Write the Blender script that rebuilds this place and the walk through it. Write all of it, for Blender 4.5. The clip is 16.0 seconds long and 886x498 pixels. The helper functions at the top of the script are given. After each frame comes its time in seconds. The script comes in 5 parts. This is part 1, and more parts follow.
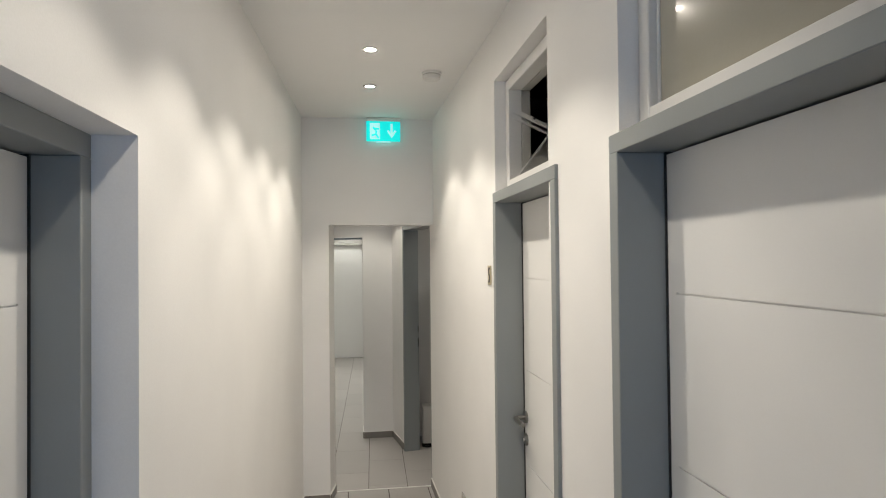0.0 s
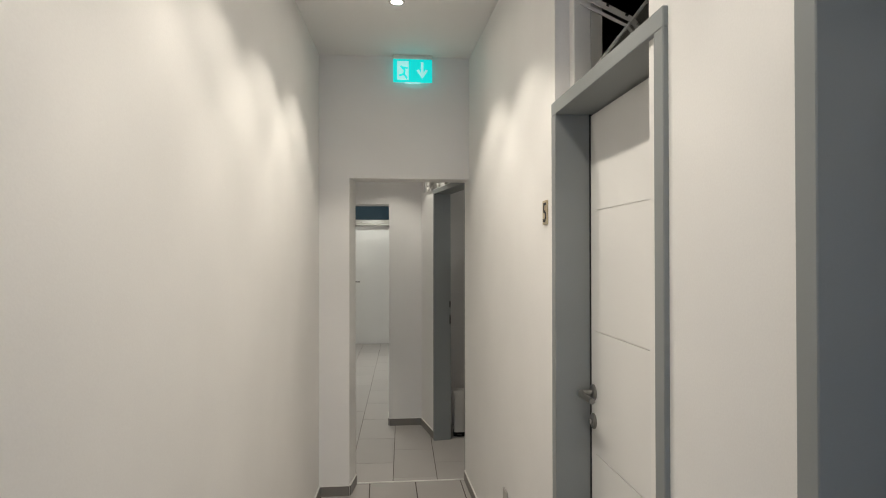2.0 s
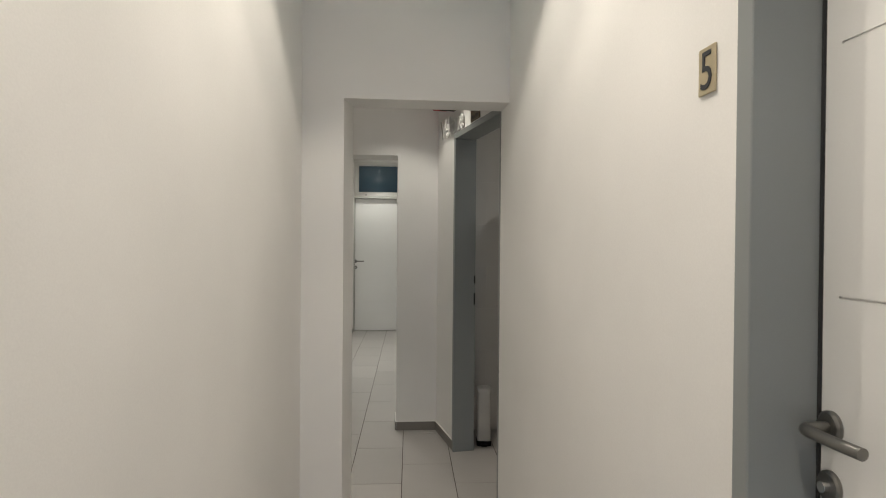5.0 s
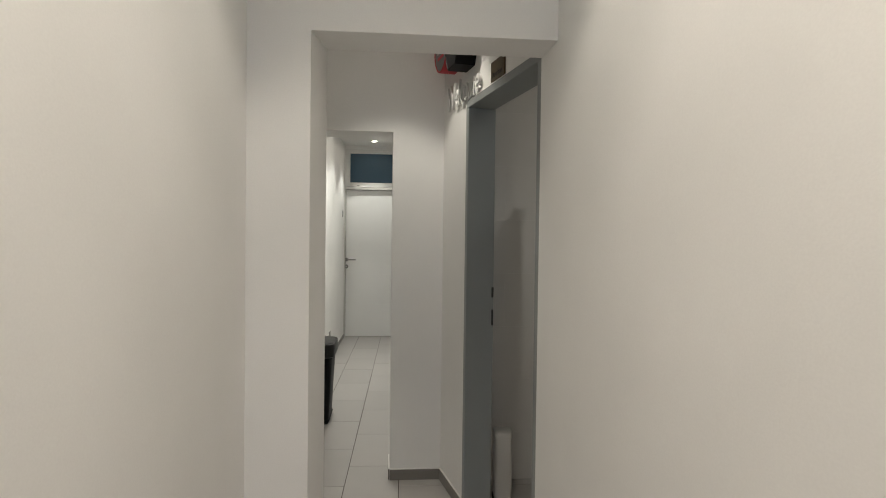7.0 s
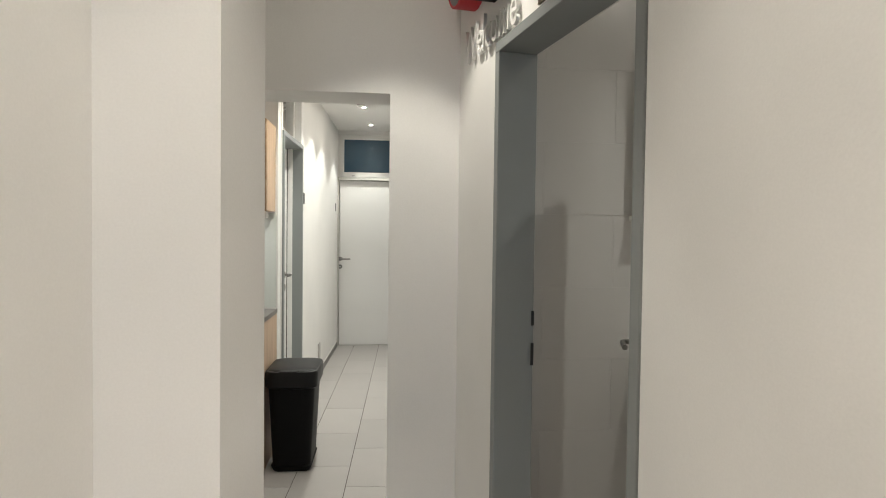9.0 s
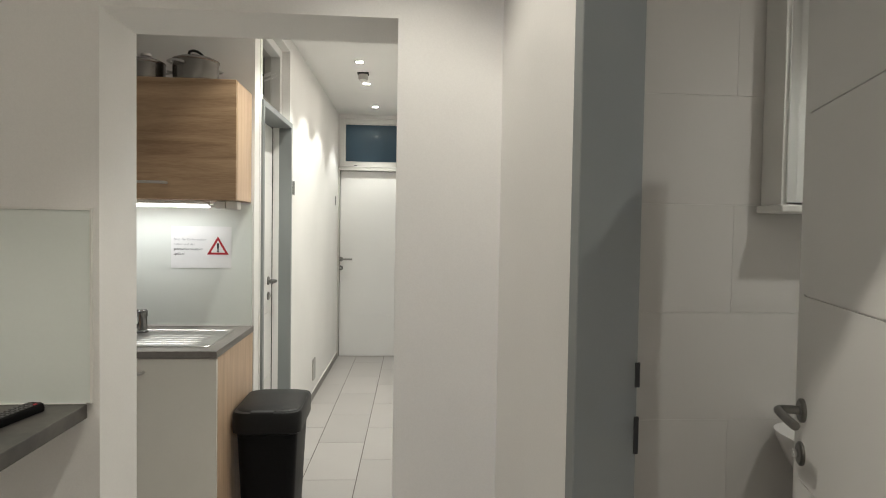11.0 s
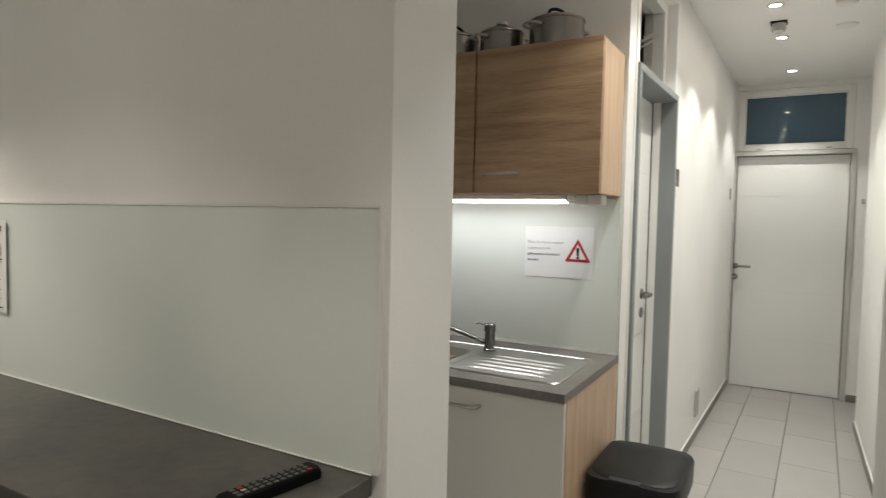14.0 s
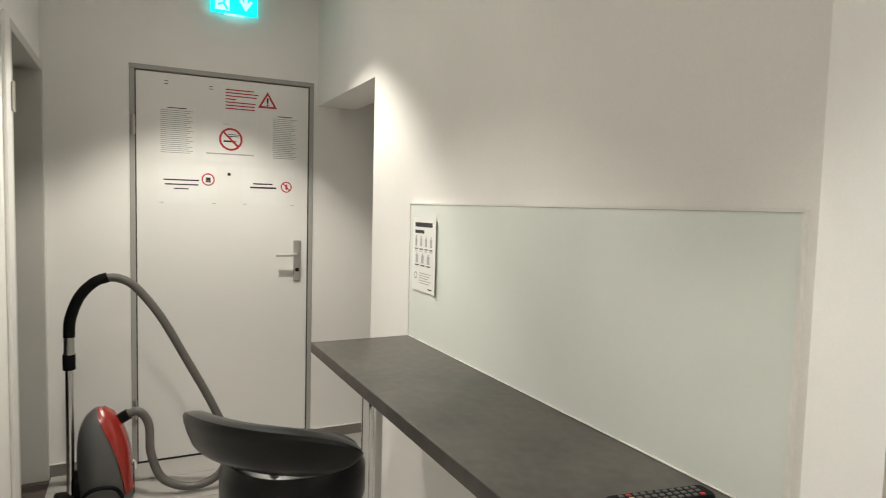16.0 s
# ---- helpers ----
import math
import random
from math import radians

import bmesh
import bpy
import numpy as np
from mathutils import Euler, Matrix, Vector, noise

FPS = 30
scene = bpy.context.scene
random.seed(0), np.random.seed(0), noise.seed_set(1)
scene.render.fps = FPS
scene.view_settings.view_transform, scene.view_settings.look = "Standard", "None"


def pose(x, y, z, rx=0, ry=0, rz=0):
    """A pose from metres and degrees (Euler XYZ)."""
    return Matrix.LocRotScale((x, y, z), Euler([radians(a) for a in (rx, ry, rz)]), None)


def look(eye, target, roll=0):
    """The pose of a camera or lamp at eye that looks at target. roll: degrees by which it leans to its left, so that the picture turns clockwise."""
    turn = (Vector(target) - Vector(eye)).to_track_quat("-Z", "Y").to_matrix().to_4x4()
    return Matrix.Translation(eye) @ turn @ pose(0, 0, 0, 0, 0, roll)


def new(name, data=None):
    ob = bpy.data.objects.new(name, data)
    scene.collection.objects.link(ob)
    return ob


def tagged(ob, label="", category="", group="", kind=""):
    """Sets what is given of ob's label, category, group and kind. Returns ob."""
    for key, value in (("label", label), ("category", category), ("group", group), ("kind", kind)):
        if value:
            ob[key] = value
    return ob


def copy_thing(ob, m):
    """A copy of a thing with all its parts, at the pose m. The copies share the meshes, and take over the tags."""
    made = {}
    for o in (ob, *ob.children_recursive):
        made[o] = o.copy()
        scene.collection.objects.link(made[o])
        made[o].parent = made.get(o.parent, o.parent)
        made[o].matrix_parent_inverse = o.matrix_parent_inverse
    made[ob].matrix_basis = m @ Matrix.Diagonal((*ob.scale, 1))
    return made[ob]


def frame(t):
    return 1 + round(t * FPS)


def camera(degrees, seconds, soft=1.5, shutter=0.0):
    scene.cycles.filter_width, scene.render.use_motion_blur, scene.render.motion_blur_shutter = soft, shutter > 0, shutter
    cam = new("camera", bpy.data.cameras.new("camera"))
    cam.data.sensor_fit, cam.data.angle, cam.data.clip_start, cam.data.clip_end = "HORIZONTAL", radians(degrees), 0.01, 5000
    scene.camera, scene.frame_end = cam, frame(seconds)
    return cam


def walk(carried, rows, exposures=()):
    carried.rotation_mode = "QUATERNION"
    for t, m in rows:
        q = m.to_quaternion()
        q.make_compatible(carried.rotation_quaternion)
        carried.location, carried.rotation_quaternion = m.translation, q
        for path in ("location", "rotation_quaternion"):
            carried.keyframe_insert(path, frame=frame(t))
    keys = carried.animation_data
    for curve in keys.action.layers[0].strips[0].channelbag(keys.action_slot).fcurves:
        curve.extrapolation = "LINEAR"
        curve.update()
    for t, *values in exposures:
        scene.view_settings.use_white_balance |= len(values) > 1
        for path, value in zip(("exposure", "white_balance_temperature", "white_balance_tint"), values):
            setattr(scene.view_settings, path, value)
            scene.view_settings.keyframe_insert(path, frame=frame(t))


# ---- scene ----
cam = camera(71.4, 16.0, soft=1.0, shutter=0.2)
PATH = [
    (0, (-0.625, -4.514, 1.739), (-0.337, -2.535, 1.77), -0.6),
    (0.5, (-0.65, -4.35, 1.715), (-0.415, -2.364, 1.748), -0.4),
    (1, (-0.633, -4.196, 1.653), (-0.468, -2.203, 1.678), -0.1),
    (1.5, (-0.613, -4.078, 1.622), (-0.491, -2.082, 1.646), -0.0),
    (2, (-0.588, -3.915, 1.51), (-0.395, -1.925, 1.527), -0.1),
    (2.5, (-0.573, -3.752, 1.4), (-0.364, -1.763, 1.411), -0.0),
    (3, (-0.576, -3.589, 1.286), (-0.445, -1.593, 1.285), 0.2),
    (3.2, (-0.578, -3.506, 1.253), (-0.483, -1.508, 1.245), 0.2),
    (5.5, (-0.59, -2.627, 1.348), (-0.403, -0.636, 1.325), 0.5),
    (6, (-0.576, -2.399, 1.331), (-0.387, -0.408, 1.303), 0.5),
    (6.5, (-0.548, -2.172, 1.348), (-0.363, -0.181, 1.318), 0.7),
    (7, (-0.568, -1.901, 1.371), (-0.384, 0.09, 1.332), 0.7),
    (7.5, (-0.565, -1.674, 1.37), (-0.38, 0.317, 1.324), 0.6),
    (8, (-0.516, -1.424, 1.375), (-0.334, 0.567, 1.326), 0.7),
    (8.5, (-0.512, -1.207, 1.39), (-0.33, 0.784, 1.337), 0.7),
    (9, (-0.545, -0.979, 1.395), (-0.362, 1.012, 1.338), 0.7),
    (11.5, (-0.537, 0.092, 1.391), (-0.397, 2.086, 1.322), 1.1),
    (12, (-0.53, 0.296, 1.408), (-0.476, 2.294, 1.333), 1.1),
    (12.5, (-0.569, 0.446, 1.419), (-0.647, 2.443, 1.338), 1.2),
    (13, (-0.632, 0.565, 1.418), (-0.909, 2.543, 1.33), 1.4),
    (13.5, (-0.659, 0.61, 1.41), (-1.324, 2.494, 1.316), 1.4),
    (14, (-0.66, 0.616, 1.408), (-1.648, 2.352, 1.309), 1.2),
    (14.5, (-0.674, 0.615, 1.404), (-1.986, 2.12, 1.29), 1.5),
    (15, (-0.682, 0.625, 1.41), (-2.193, 1.93, 1.288), 1.5),
    (15.5, (-0.692, 0.613, 1.413), (-2.369, 1.695, 1.283), 1.6),
    (16, (-0.705, 0.604, 1.419), (-2.491, 1.494, 1.282), 1.5),
]
walk(cam, [(t, look(eye, target, roll)) for t, eye, target, roll in PATH],
     [(0, -0.26), (1.5, -0.4), (2.5, -0.52), (3, -0.52), (5.5, -0.48), (7, -0.42), (8, -0.2), (9, 0.08), (11.5, 0.08), (12.5, -0.1), (13.5, -0.16), (14.5, -0.04), (15.5, 0.32), (16, 0.6)])

# ---- world and large lights ----
world = bpy.data.worlds.new("world")
scene.world = world
world.use_nodes = True
world.node_tree.nodes["Background"].inputs["Color"].default_value = (0.6, 0.7, 0.9, 1)
world.node_tree.nodes["Background"].inputs["Strength"].default_value = 0.02

WARM = (1.0, 0.915, 0.785)
WARM_L = (1.0, 0.945, 0.82)
WARM_B = (0.99, 1.0, 0.915)
COOL = (0.94, 0.97, 1.0)
POWER_A, POWER_L, POWER_B, POWER_LED = (36.0, 36.0, 36.0, 34.0, 26.0), (38.0, 34.0, 80.0), 32.0, 1.6
ANGLE_L = (86, 97, 92)
CEIL_A, CEIL_L, CEIL_B = 2.765, 2.70, 2.585


def spot(name, x, y, z, power, angle=98, blend=0.35, color=WARM):
    lamp = bpy.data.lights.new(name, "SPOT")
    lamp.energy, lamp.color, lamp.spot_size, lamp.spot_blend = power, color, radians(angle), blend
    lamp.shadow_soft_size = 0.02
    ob = new(name, lamp)
    ob.matrix_world = pose(x, y, z)
    return ob


def area(name, m, sx, sy, power, color):
    lamp = bpy.data.lights.new(name, "AREA")
    lamp.shape, lamp.size, lamp.size_y, lamp.energy, lamp.color = "RECTANGLE", sx, sy, power, color
    ob = new(name, lamp)
    ob.matrix_world = m
    return ob


LIGHTS_A = [(-0.52 - 0.014 * k, -0.855 - 0.645 * k) for k in range(5)]
LIGHTS_L = [(-0.54, 0.98), (-2.3, 0.5), (-3.45, 0.93)]
LIGHTS_B = [(-0.87, 2.5), (-0.85, 3.14), (-0.82, 3.78), (-0.80, 4.40), (-0.78, 5.06), (-0.73, 6.04)]

# ---- materials ----


def mat(name, color, rough=0.5, metal=0.0, vary=0.06, scale=6.0, fine=120.0, bump=0.0, bump_dist=0.002, stretch=None, color2=None, coat=0.0, random_amount=0.0, trans=0.0, spec=0.5, spread=0.06):
    m = bpy.data.materials.new(name)
    m.use_nodes = True
    nt = m.node_tree
    b = nt.nodes["Principled BSDF"]
    b.inputs["Metallic"].default_value = metal
    b.inputs["Coat Weight"].default_value = coat
    b.inputs["Specular IOR Level"].default_value = spec
    b.inputs["Transmission Weight"].default_value = trans
    tc = nt.nodes.new("ShaderNodeTexCoord")
    mp = nt.nodes.new("ShaderNodeMapping")
    if stretch:
        mp.inputs["Scale"].default_value = stretch
    nt.links.new(tc.outputs["Object"], mp.inputs["Vector"])
    big = nt.nodes.new("ShaderNodeTexNoise")
    big.inputs["Scale"].default_value, big.inputs["Detail"].default_value = scale, 5
    small = nt.nodes.new("ShaderNodeTexNoise")
    small.inputs["Scale"].default_value, small.inputs["Detail"].default_value = fine, 3
    nt.links.new(mp.outputs["Vector"], big.inputs["Vector"])
    nt.links.new(mp.outputs["Vector"], small.inputs["Vector"])
    mixn = nt.nodes.new("ShaderNodeMix")
    mixn.inputs["Factor"].default_value = 0.35
    nt.links.new(big.outputs["Fac"], mixn.inputs["A"])
    nt.links.new(small.outputs["Fac"], mixn.inputs["B"])
    ramp = nt.nodes.new("ShaderNodeValToRGB")
    ramp.color_ramp.elements[0].position, ramp.color_ramp.elements[1].position = 0.3, 0.7
    c2 = color2 or tuple(min(1, c * (1 + vary)) for c in color)
    c1 = color if color2 else tuple(c * (1 - vary) for c in color)
    ramp.color_ramp.elements[0].color = (*c1, 1)
    ramp.color_ramp.elements[1].color = (*c2, 1)
    nt.links.new(mixn.outputs["Result"], ramp.inputs["Fac"])
    col = ramp.outputs["Color"]
    if random_amount:
        info = nt.nodes.new("ShaderNodeObjectInfo")
        mr = nt.nodes.new("ShaderNodeMapRange")
        mr.inputs["To Min"].default_value, mr.inputs["To Max"].default_value = 1 - random_amount, 1 + random_amount
        nt.links.new(info.outputs["Random"], mr.inputs["Value"])
        hsv = nt.nodes.new("ShaderNodeHueSaturation")
        nt.links.new(mr.outputs["Result"], hsv.inputs["Value"])
        nt.links.new(col, hsv.inputs["Color"])
        col = hsv.outputs["Color"]
    nt.links.new(col, b.inputs["Base Color"])
    rr = nt.nodes.new("ShaderNodeMapRange")
    rr.inputs["To Min"].default_value, rr.inputs["To Max"].default_value = max(0, rough - spread), min(1, rough + spread)
    nt.links.new(big.outputs["Fac"], rr.inputs["Value"])
    nt.links.new(rr.outputs["Result"], b.inputs["Roughness"])
    if bump:
        bp = nt.nodes.new("ShaderNodeBump")
        bp.inputs["Strength"].default_value, bp.inputs["Distance"].default_value = bump, bump_dist
        nt.links.new(small.outputs["Fac"], bp.inputs["Height"])
        nt.links.new(bp.outputs["Normal"], b.inputs["Normal"])
    return m


def glow(name, color, strength):
    m = bpy.data.materials.new(name)
    m.use_nodes = True
    b = m.node_tree.nodes["Principled BSDF"]
    b.inputs["Base Color"].default_value = (*color, 1)
    b.inputs["Emission Color"].default_value = (*color, 1)
    b.inputs["Emission Strength"].default_value = strength
    return m


M_WALL = mat("white_wall_paint", (0.822, 0.809, 0.79), 0.62, vary=0.05, scale=1.7, fine=240, bump=0.15, bump_dist=0.0012)
M_CEIL = mat("ceiling_paint", (0.82, 0.81, 0.79), 0.7, vary=0.02, scale=2, fine=220, bump=0.1, bump_dist=0.001)
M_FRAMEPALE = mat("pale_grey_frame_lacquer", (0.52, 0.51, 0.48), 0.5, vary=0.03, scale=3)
M_FRAMEMID = mat("light_grey_frame_lacquer", (0.37, 0.365, 0.345), 0.5, vary=0.03, scale=3)
M_HANDLE = mat("dark_brushed_handle_steel", (0.24, 0.235, 0.225), 0.36, 1.0, vary=0.08, scale=8, fine=200)
M_FRAME = mat("grey_frame_lacquer", (0.25, 0.265, 0.265), 0.5, vary=0.03, scale=3, fine=300, bump=0.05, bump_dist=0.0005)
M_DOOR = mat("white_door_lacquer", (0.79, 0.783, 0.768), 0.32, vary=0.02, scale=2, fine=200, bump=0.03, bump_dist=0.0005)
M_GASKET = mat("dark_rubber", (0.02, 0.02, 0.022), 0.7, vary=0.1)
M_TILE = mat("grey_floor_tile", (0.40, 0.38, 0.365), 0.38, vary=0.06, scale=4, fine=90, bump=0.08, bump_dist=0.0006, random_amount=0.05)
M_GROUT = mat("dark_grout", (0.085, 0.068, 0.058), 0.9, vary=0.15, scale=30)
M_BASE = mat("brown_grey_baseboard_tile", (0.20, 0.185, 0.17), 0.4, vary=0.06, scale=5, random_amount=0.04)
M_SEAL = mat("white_sealant", (0.78, 0.77, 0.74), 0.5, vary=0.03)
M_WTILE = mat("white_wall_tile", (0.62, 0.60, 0.58), 0.25, vary=0.02, scale=2, random_amount=0.02)
M_WGROUT = mat("light_grout", (0.68, 0.665, 0.645), 0.85, vary=0.05)
M_STEEL = mat("brushed_steel", (0.53, 0.52, 0.50), 0.34, 1.0, vary=0.06, scale=8, fine=200, stretch=(1, 12, 1))
M_CHROME = mat("chrome", (0.72, 0.72, 0.72), 0.1, 1.0, vary=0.03)
M_SATIN = mat("satin_nickel", (0.62, 0.61, 0.59), 0.42, 1.0, vary=0.04, scale=9, fine=220)
M_DARKSTEEL = mat("pot_steel", (0.30, 0.285, 0.27), 0.25, 1.0, vary=0.08, scale=10)
M_BLACK = mat("black_plastic", (0.0045, 0.0045, 0.005), 0.5, spec=0.12, vary=0.15, scale=12, fine=300, bump=0.08, bump_dist=0.0006)
M_LID = mat("anthracite_plastic_lid", (0.008, 0.008, 0.0085), 0.4, spec=0.22, vary=0.12, scale=10, fine=260, bump=0.08, bump_dist=0.0006)
M_LEATHER = mat("black_leatherette", (0.005, 0.0048, 0.005), 0.3, spec=0.3, vary=0.2, scale=14, fine=400, bump=0.25, bump_dist=0.0008)
M_WORK = mat("dark_stone_laminate", (0.036, 0.034, 0.032), 0.42, scale=5, fine=34, color2=(0.112, 0.103, 0.092))
M_WORKK = mat("grey_stone_laminate", (0.13, 0.116, 0.105), 0.38, scale=6, fine=60, color2=(0.22, 0.203, 0.187))
M_CREAM = mat("cream_cabinet_front", (0.68, 0.66, 0.61), 0.35, vary=0.02)
M_PANEL = mat("pale_green_back_painted_glass", (0.76, 0.805, 0.77), 0.03, vary=0.02, scale=2, spread=0.015)
M_SPLASH = mat("pale_green_splashback_glass", (0.73, 0.76, 0.715), 0.1, vary=0.015, scale=2, spread=0.03)
M_PAPER = mat("white_paper", (0.80, 0.80, 0.79), 0.75, vary=0.02, scale=20)
M_INK = mat("black_ink", (0.03, 0.03, 0.035), 0.7, vary=0.1)
M_GREYINK = mat("grey_ink", (0.42, 0.42, 0.43), 0.7, vary=0.1)
M_RED = mat("red_print", (0.46, 0.022, 0.035), 0.55, vary=0.05)
M_REDGLOSS = mat("red_vacuum_shell", (0.30, 0.022, 0.015), 0.25, vary=0.08, coat=0.5)
M_GREYPL = mat("grey_vacuum_plastic", (0.10, 0.10, 0.10), 0.42, vary=0.08)
M_HOSE = mat("ribbed_grey_hose", (0.115, 0.108, 0.10), 0.4, vary=0.1, scale=30)
M_WHITEPL = mat("white_plastic", (0.74, 0.73, 0.70), 0.4, vary=0.02)
M_BINWHITE = mat("dull_white_bin_metal", (0.50, 0.49, 0.47), 0.4, vary=0.04)
M_GREYPLATE = mat("grey_plastic_plate", (0.42, 0.40, 0.38), 0.45, vary=0.04)
M_GOLD = mat("brass_sign_plate", (0.55, 0.47, 0.32), 0.35, 0.5, vary=0.06, scale=20)
M_BRONZE = mat("dark_bronze_plate", (0.085, 0.058, 0.028), 0.4, 0.3, vary=0.2, scale=12)
M_UPVC = mat("white_window_frame", (0.76, 0.75, 0.73), 0.38, vary=0.02)
M_CERAMIC = mat("white_ceramic", (0.8, 0.79, 0.77), 0.12, vary=0.01)
M_MIRROR = mat("mirror_glass", (0.85, 0.86, 0.86), 0.02, 1.0, vary=0.005)
# dark grey puts the gloom of the unlit rooms into the colour
M_DARKROOM = mat("darkened_room_shell", (0.2, 0.19, 0.18), 0.9, vary=0.05)
M_BLUEGLASS = mat("blue_night_glass", (0.055, 0.10, 0.145), 0.012, vary=0.1, scale=1.5, spread=0.004)
M_LAMPGLOW = glow("lamp_disc", (1.0, 0.92, 0.8), 190.0)
M_LEDGLOW = glow("led_tube", (1.0, 0.98, 0.95), 5.0)
M_EXIT = glow("exit_sign_cyan", (0.0, 0.62, 0.60), 1.15)
M_EXITWHITE = glow("exit_sign_pictogram", (0.45, 0.95, 0.93), 0.75)


def wood(name, c1, c2, along):
    m = bpy.data.materials.new(name)
    m.use_nodes = True
    nt = m.node_tree
    b = nt.nodes["Principled BSDF"]
    tc = nt.nodes.new("ShaderNodeTexCoord")
    mp = nt.nodes.new("ShaderNodeMapping")
    mp.inputs["Scale"].default_value = along
    nt.links.new(tc.outputs["Object"], mp.inputs["Vector"])
    n1 = nt.nodes.new("ShaderNodeTexNoise")
    n1.inputs["Scale"].default_value, n1.inputs["Detail"].default_value, n1.inputs["Distortion"].default_value = 1.9, 7, 1.1
    n2 = nt.nodes.new("ShaderNodeTexNoise")
    n2.inputs["Scale"].default_value, n2.inputs["Detail"].default_value = 22.0, 4
    nt.links.new(mp.outputs["Vector"], n1.inputs["Vector"])
    nt.links.new(mp.outputs["Vector"], n2.inputs["Vector"])
    mx = nt.nodes.new("ShaderNodeMix")
    mx.inputs["Factor"].default_value = 0.25
    nt.links.new(n1.outputs["Fac"], mx.inputs["A"])
    nt.links.new(n2.outputs["Fac"], mx.inputs["B"])
    ramp = nt.nodes.new("ShaderNodeValToRGB")
    ramp.color_ramp.elements[0].position, ramp.color_ramp.elements[1].position = 0.32, 0.68
    ramp.color_ramp.elements[0].color, ramp.color_ramp.elements[1].color = (*c1, 1), (*c2, 1)
    nt.links.new(mx.outputs["Result"], ramp.inputs["Fac"])
    nt.links.new(ramp.outputs["Color"], b.inputs["Base Color"])
    b.inputs["Roughness"].default_value = 0.45
    bp = nt.nodes.new("ShaderNodeBump")
    bp.inputs["Strength"].default_value, bp.inputs["Distance"].default_value = 0.15, 0.0006
    nt.links.new(n2.outputs["Fac"], bp.inputs["Height"])
    nt.links.new(bp.outputs["Normal"], b.inputs["Normal"])
    return m


M_OAKH = wood("oak_front_horizontal_grain", (0.235, 0.14, 0.077), (0.45, 0.305, 0.185), (1.0, 1.0, 11))
M_OAKV = wood("oak_side_vertical_grain", (0.46, 0.31, 0.20), (0.62, 0.45, 0.31), (10, 10, 0.9))

# ---- mesh helpers ----


def mesh_of(name, bm, material):
    me = bpy.data.meshes.new(name)
    bmesh.ops.recalc_face_normals(bm, faces=bm.faces)
    bm.to_mesh(me)
    bm.free()
    for m in material if isinstance(material, (list, tuple)) else [material]:
        me.materials.append(m)
    return me


def part(name, bm, material, parent=None, label="", smooth=False):
    ob = new(name, mesh_of(name, bm, material))
    if smooth:
        for p in ob.data.polygons:
            p.use_smooth = True
        ob.data.set_sharp_from_angle(angle=radians(35))
    if parent:
        ob.parent = parent
    return tagged(ob, label)


def thing(name, label, category, m=None, group="", kind=""):
    ob = new(name)
    ob.empty_display_size = 0.1
    if m is not None:
        ob.matrix_world = m
    return tagged(ob, label, category, group, kind)


def box(bm, x0, x1, y0, y1, z0, z1, bevel=0.0, seg=1, m=None):
    r = bmesh.ops.create_cube(bm, size=1)
    vs = r["verts"]
    bmesh.ops.transform(bm, verts=vs, matrix=Matrix.LocRotScale(((x0 + x1) / 2, (y0 + y1) / 2, (z0 + z1) / 2), None, (x1 - x0, y1 - y0, z1 - z0)))
    if bevel:
        es = list({e for v in vs for e in v.link_edges})
        r2 = bmesh.ops.bevel(bm, geom=es, offset=bevel, segments=seg, affect="EDGES", profile=0.5)
        vs = list({v for f in r2["faces"] for v in f.verts} | {v for v in vs if v.is_valid})
    if m is not None:
        bmesh.ops.transform(bm, verts=vs, matrix=m)
    return bm


def boxes(rows, bevel=0.0, seg=1):
    bm = bmesh.new()
    for r in rows:
        box(bm, *r, bevel=bevel, seg=seg)
    return bm


def cyl(bm, p0, p1, r0, r1=None, seg=20, caps=True):
    p0, p1 = Vector(p0), Vector(p1)
    d = p1 - p0
    m = Matrix.Translation((p0 + p1) / 2) @ d.to_track_quat("Z", "Y").to_matrix().to_4x4()
    bmesh.ops.create_cone(bm, cap_ends=caps, segments=seg, radius1=r0, radius2=r0 if r1 is None else r1, depth=d.length, matrix=m)
    return bm


def lathe(profile, seg=32, bm=None, m=None):
    """A surface of revolution about z, from (radius, height) pairs."""
    bm = bm or bmesh.new()
    rings = []
    for r, z in profile:
        if r < 1e-5:
            rings.append([bm.verts.new((0, 0, z))])
        else:
            rings.append([bm.verts.new((r * math.cos(2 * math.pi * k / seg), r * math.sin(2 * math.pi * k / seg), z)) for k in range(seg)])
    for a, b in zip(rings, rings[1:]):
        for k in range(seg):
            q = [a[k % len(a)], a[(k + 1) % len(a)], b[(k + 1) % len(b)], b[k % len(b)]]
            q = list(dict.fromkeys(q))
            if len(q) > 2:
                bm.faces.new(q)
    if m is not None:
        bmesh.ops.transform(bm, verts=[v for ring in rings for v in ring], matrix=m)
    return bm


def smooth_path(points, steps=10):
    pts = [Vector(p) for p in points]
    pts = [pts[0] * 2 - pts[1]] + pts + [pts[-1] * 2 - pts[-2]]
    out = []
    for a, b, c, d in zip(pts, pts[1:], pts[2:], pts[3:]):
        for k in range(steps):
            t = k / steps
            out.append(0.5 * ((2 * b) + (c - a) * t + (2 * a - 5 * b + 4 * c - d) * t * t + (3 * b - a - 3 * c + d) * t ** 3))
    out.append(pts[-2])
    return out


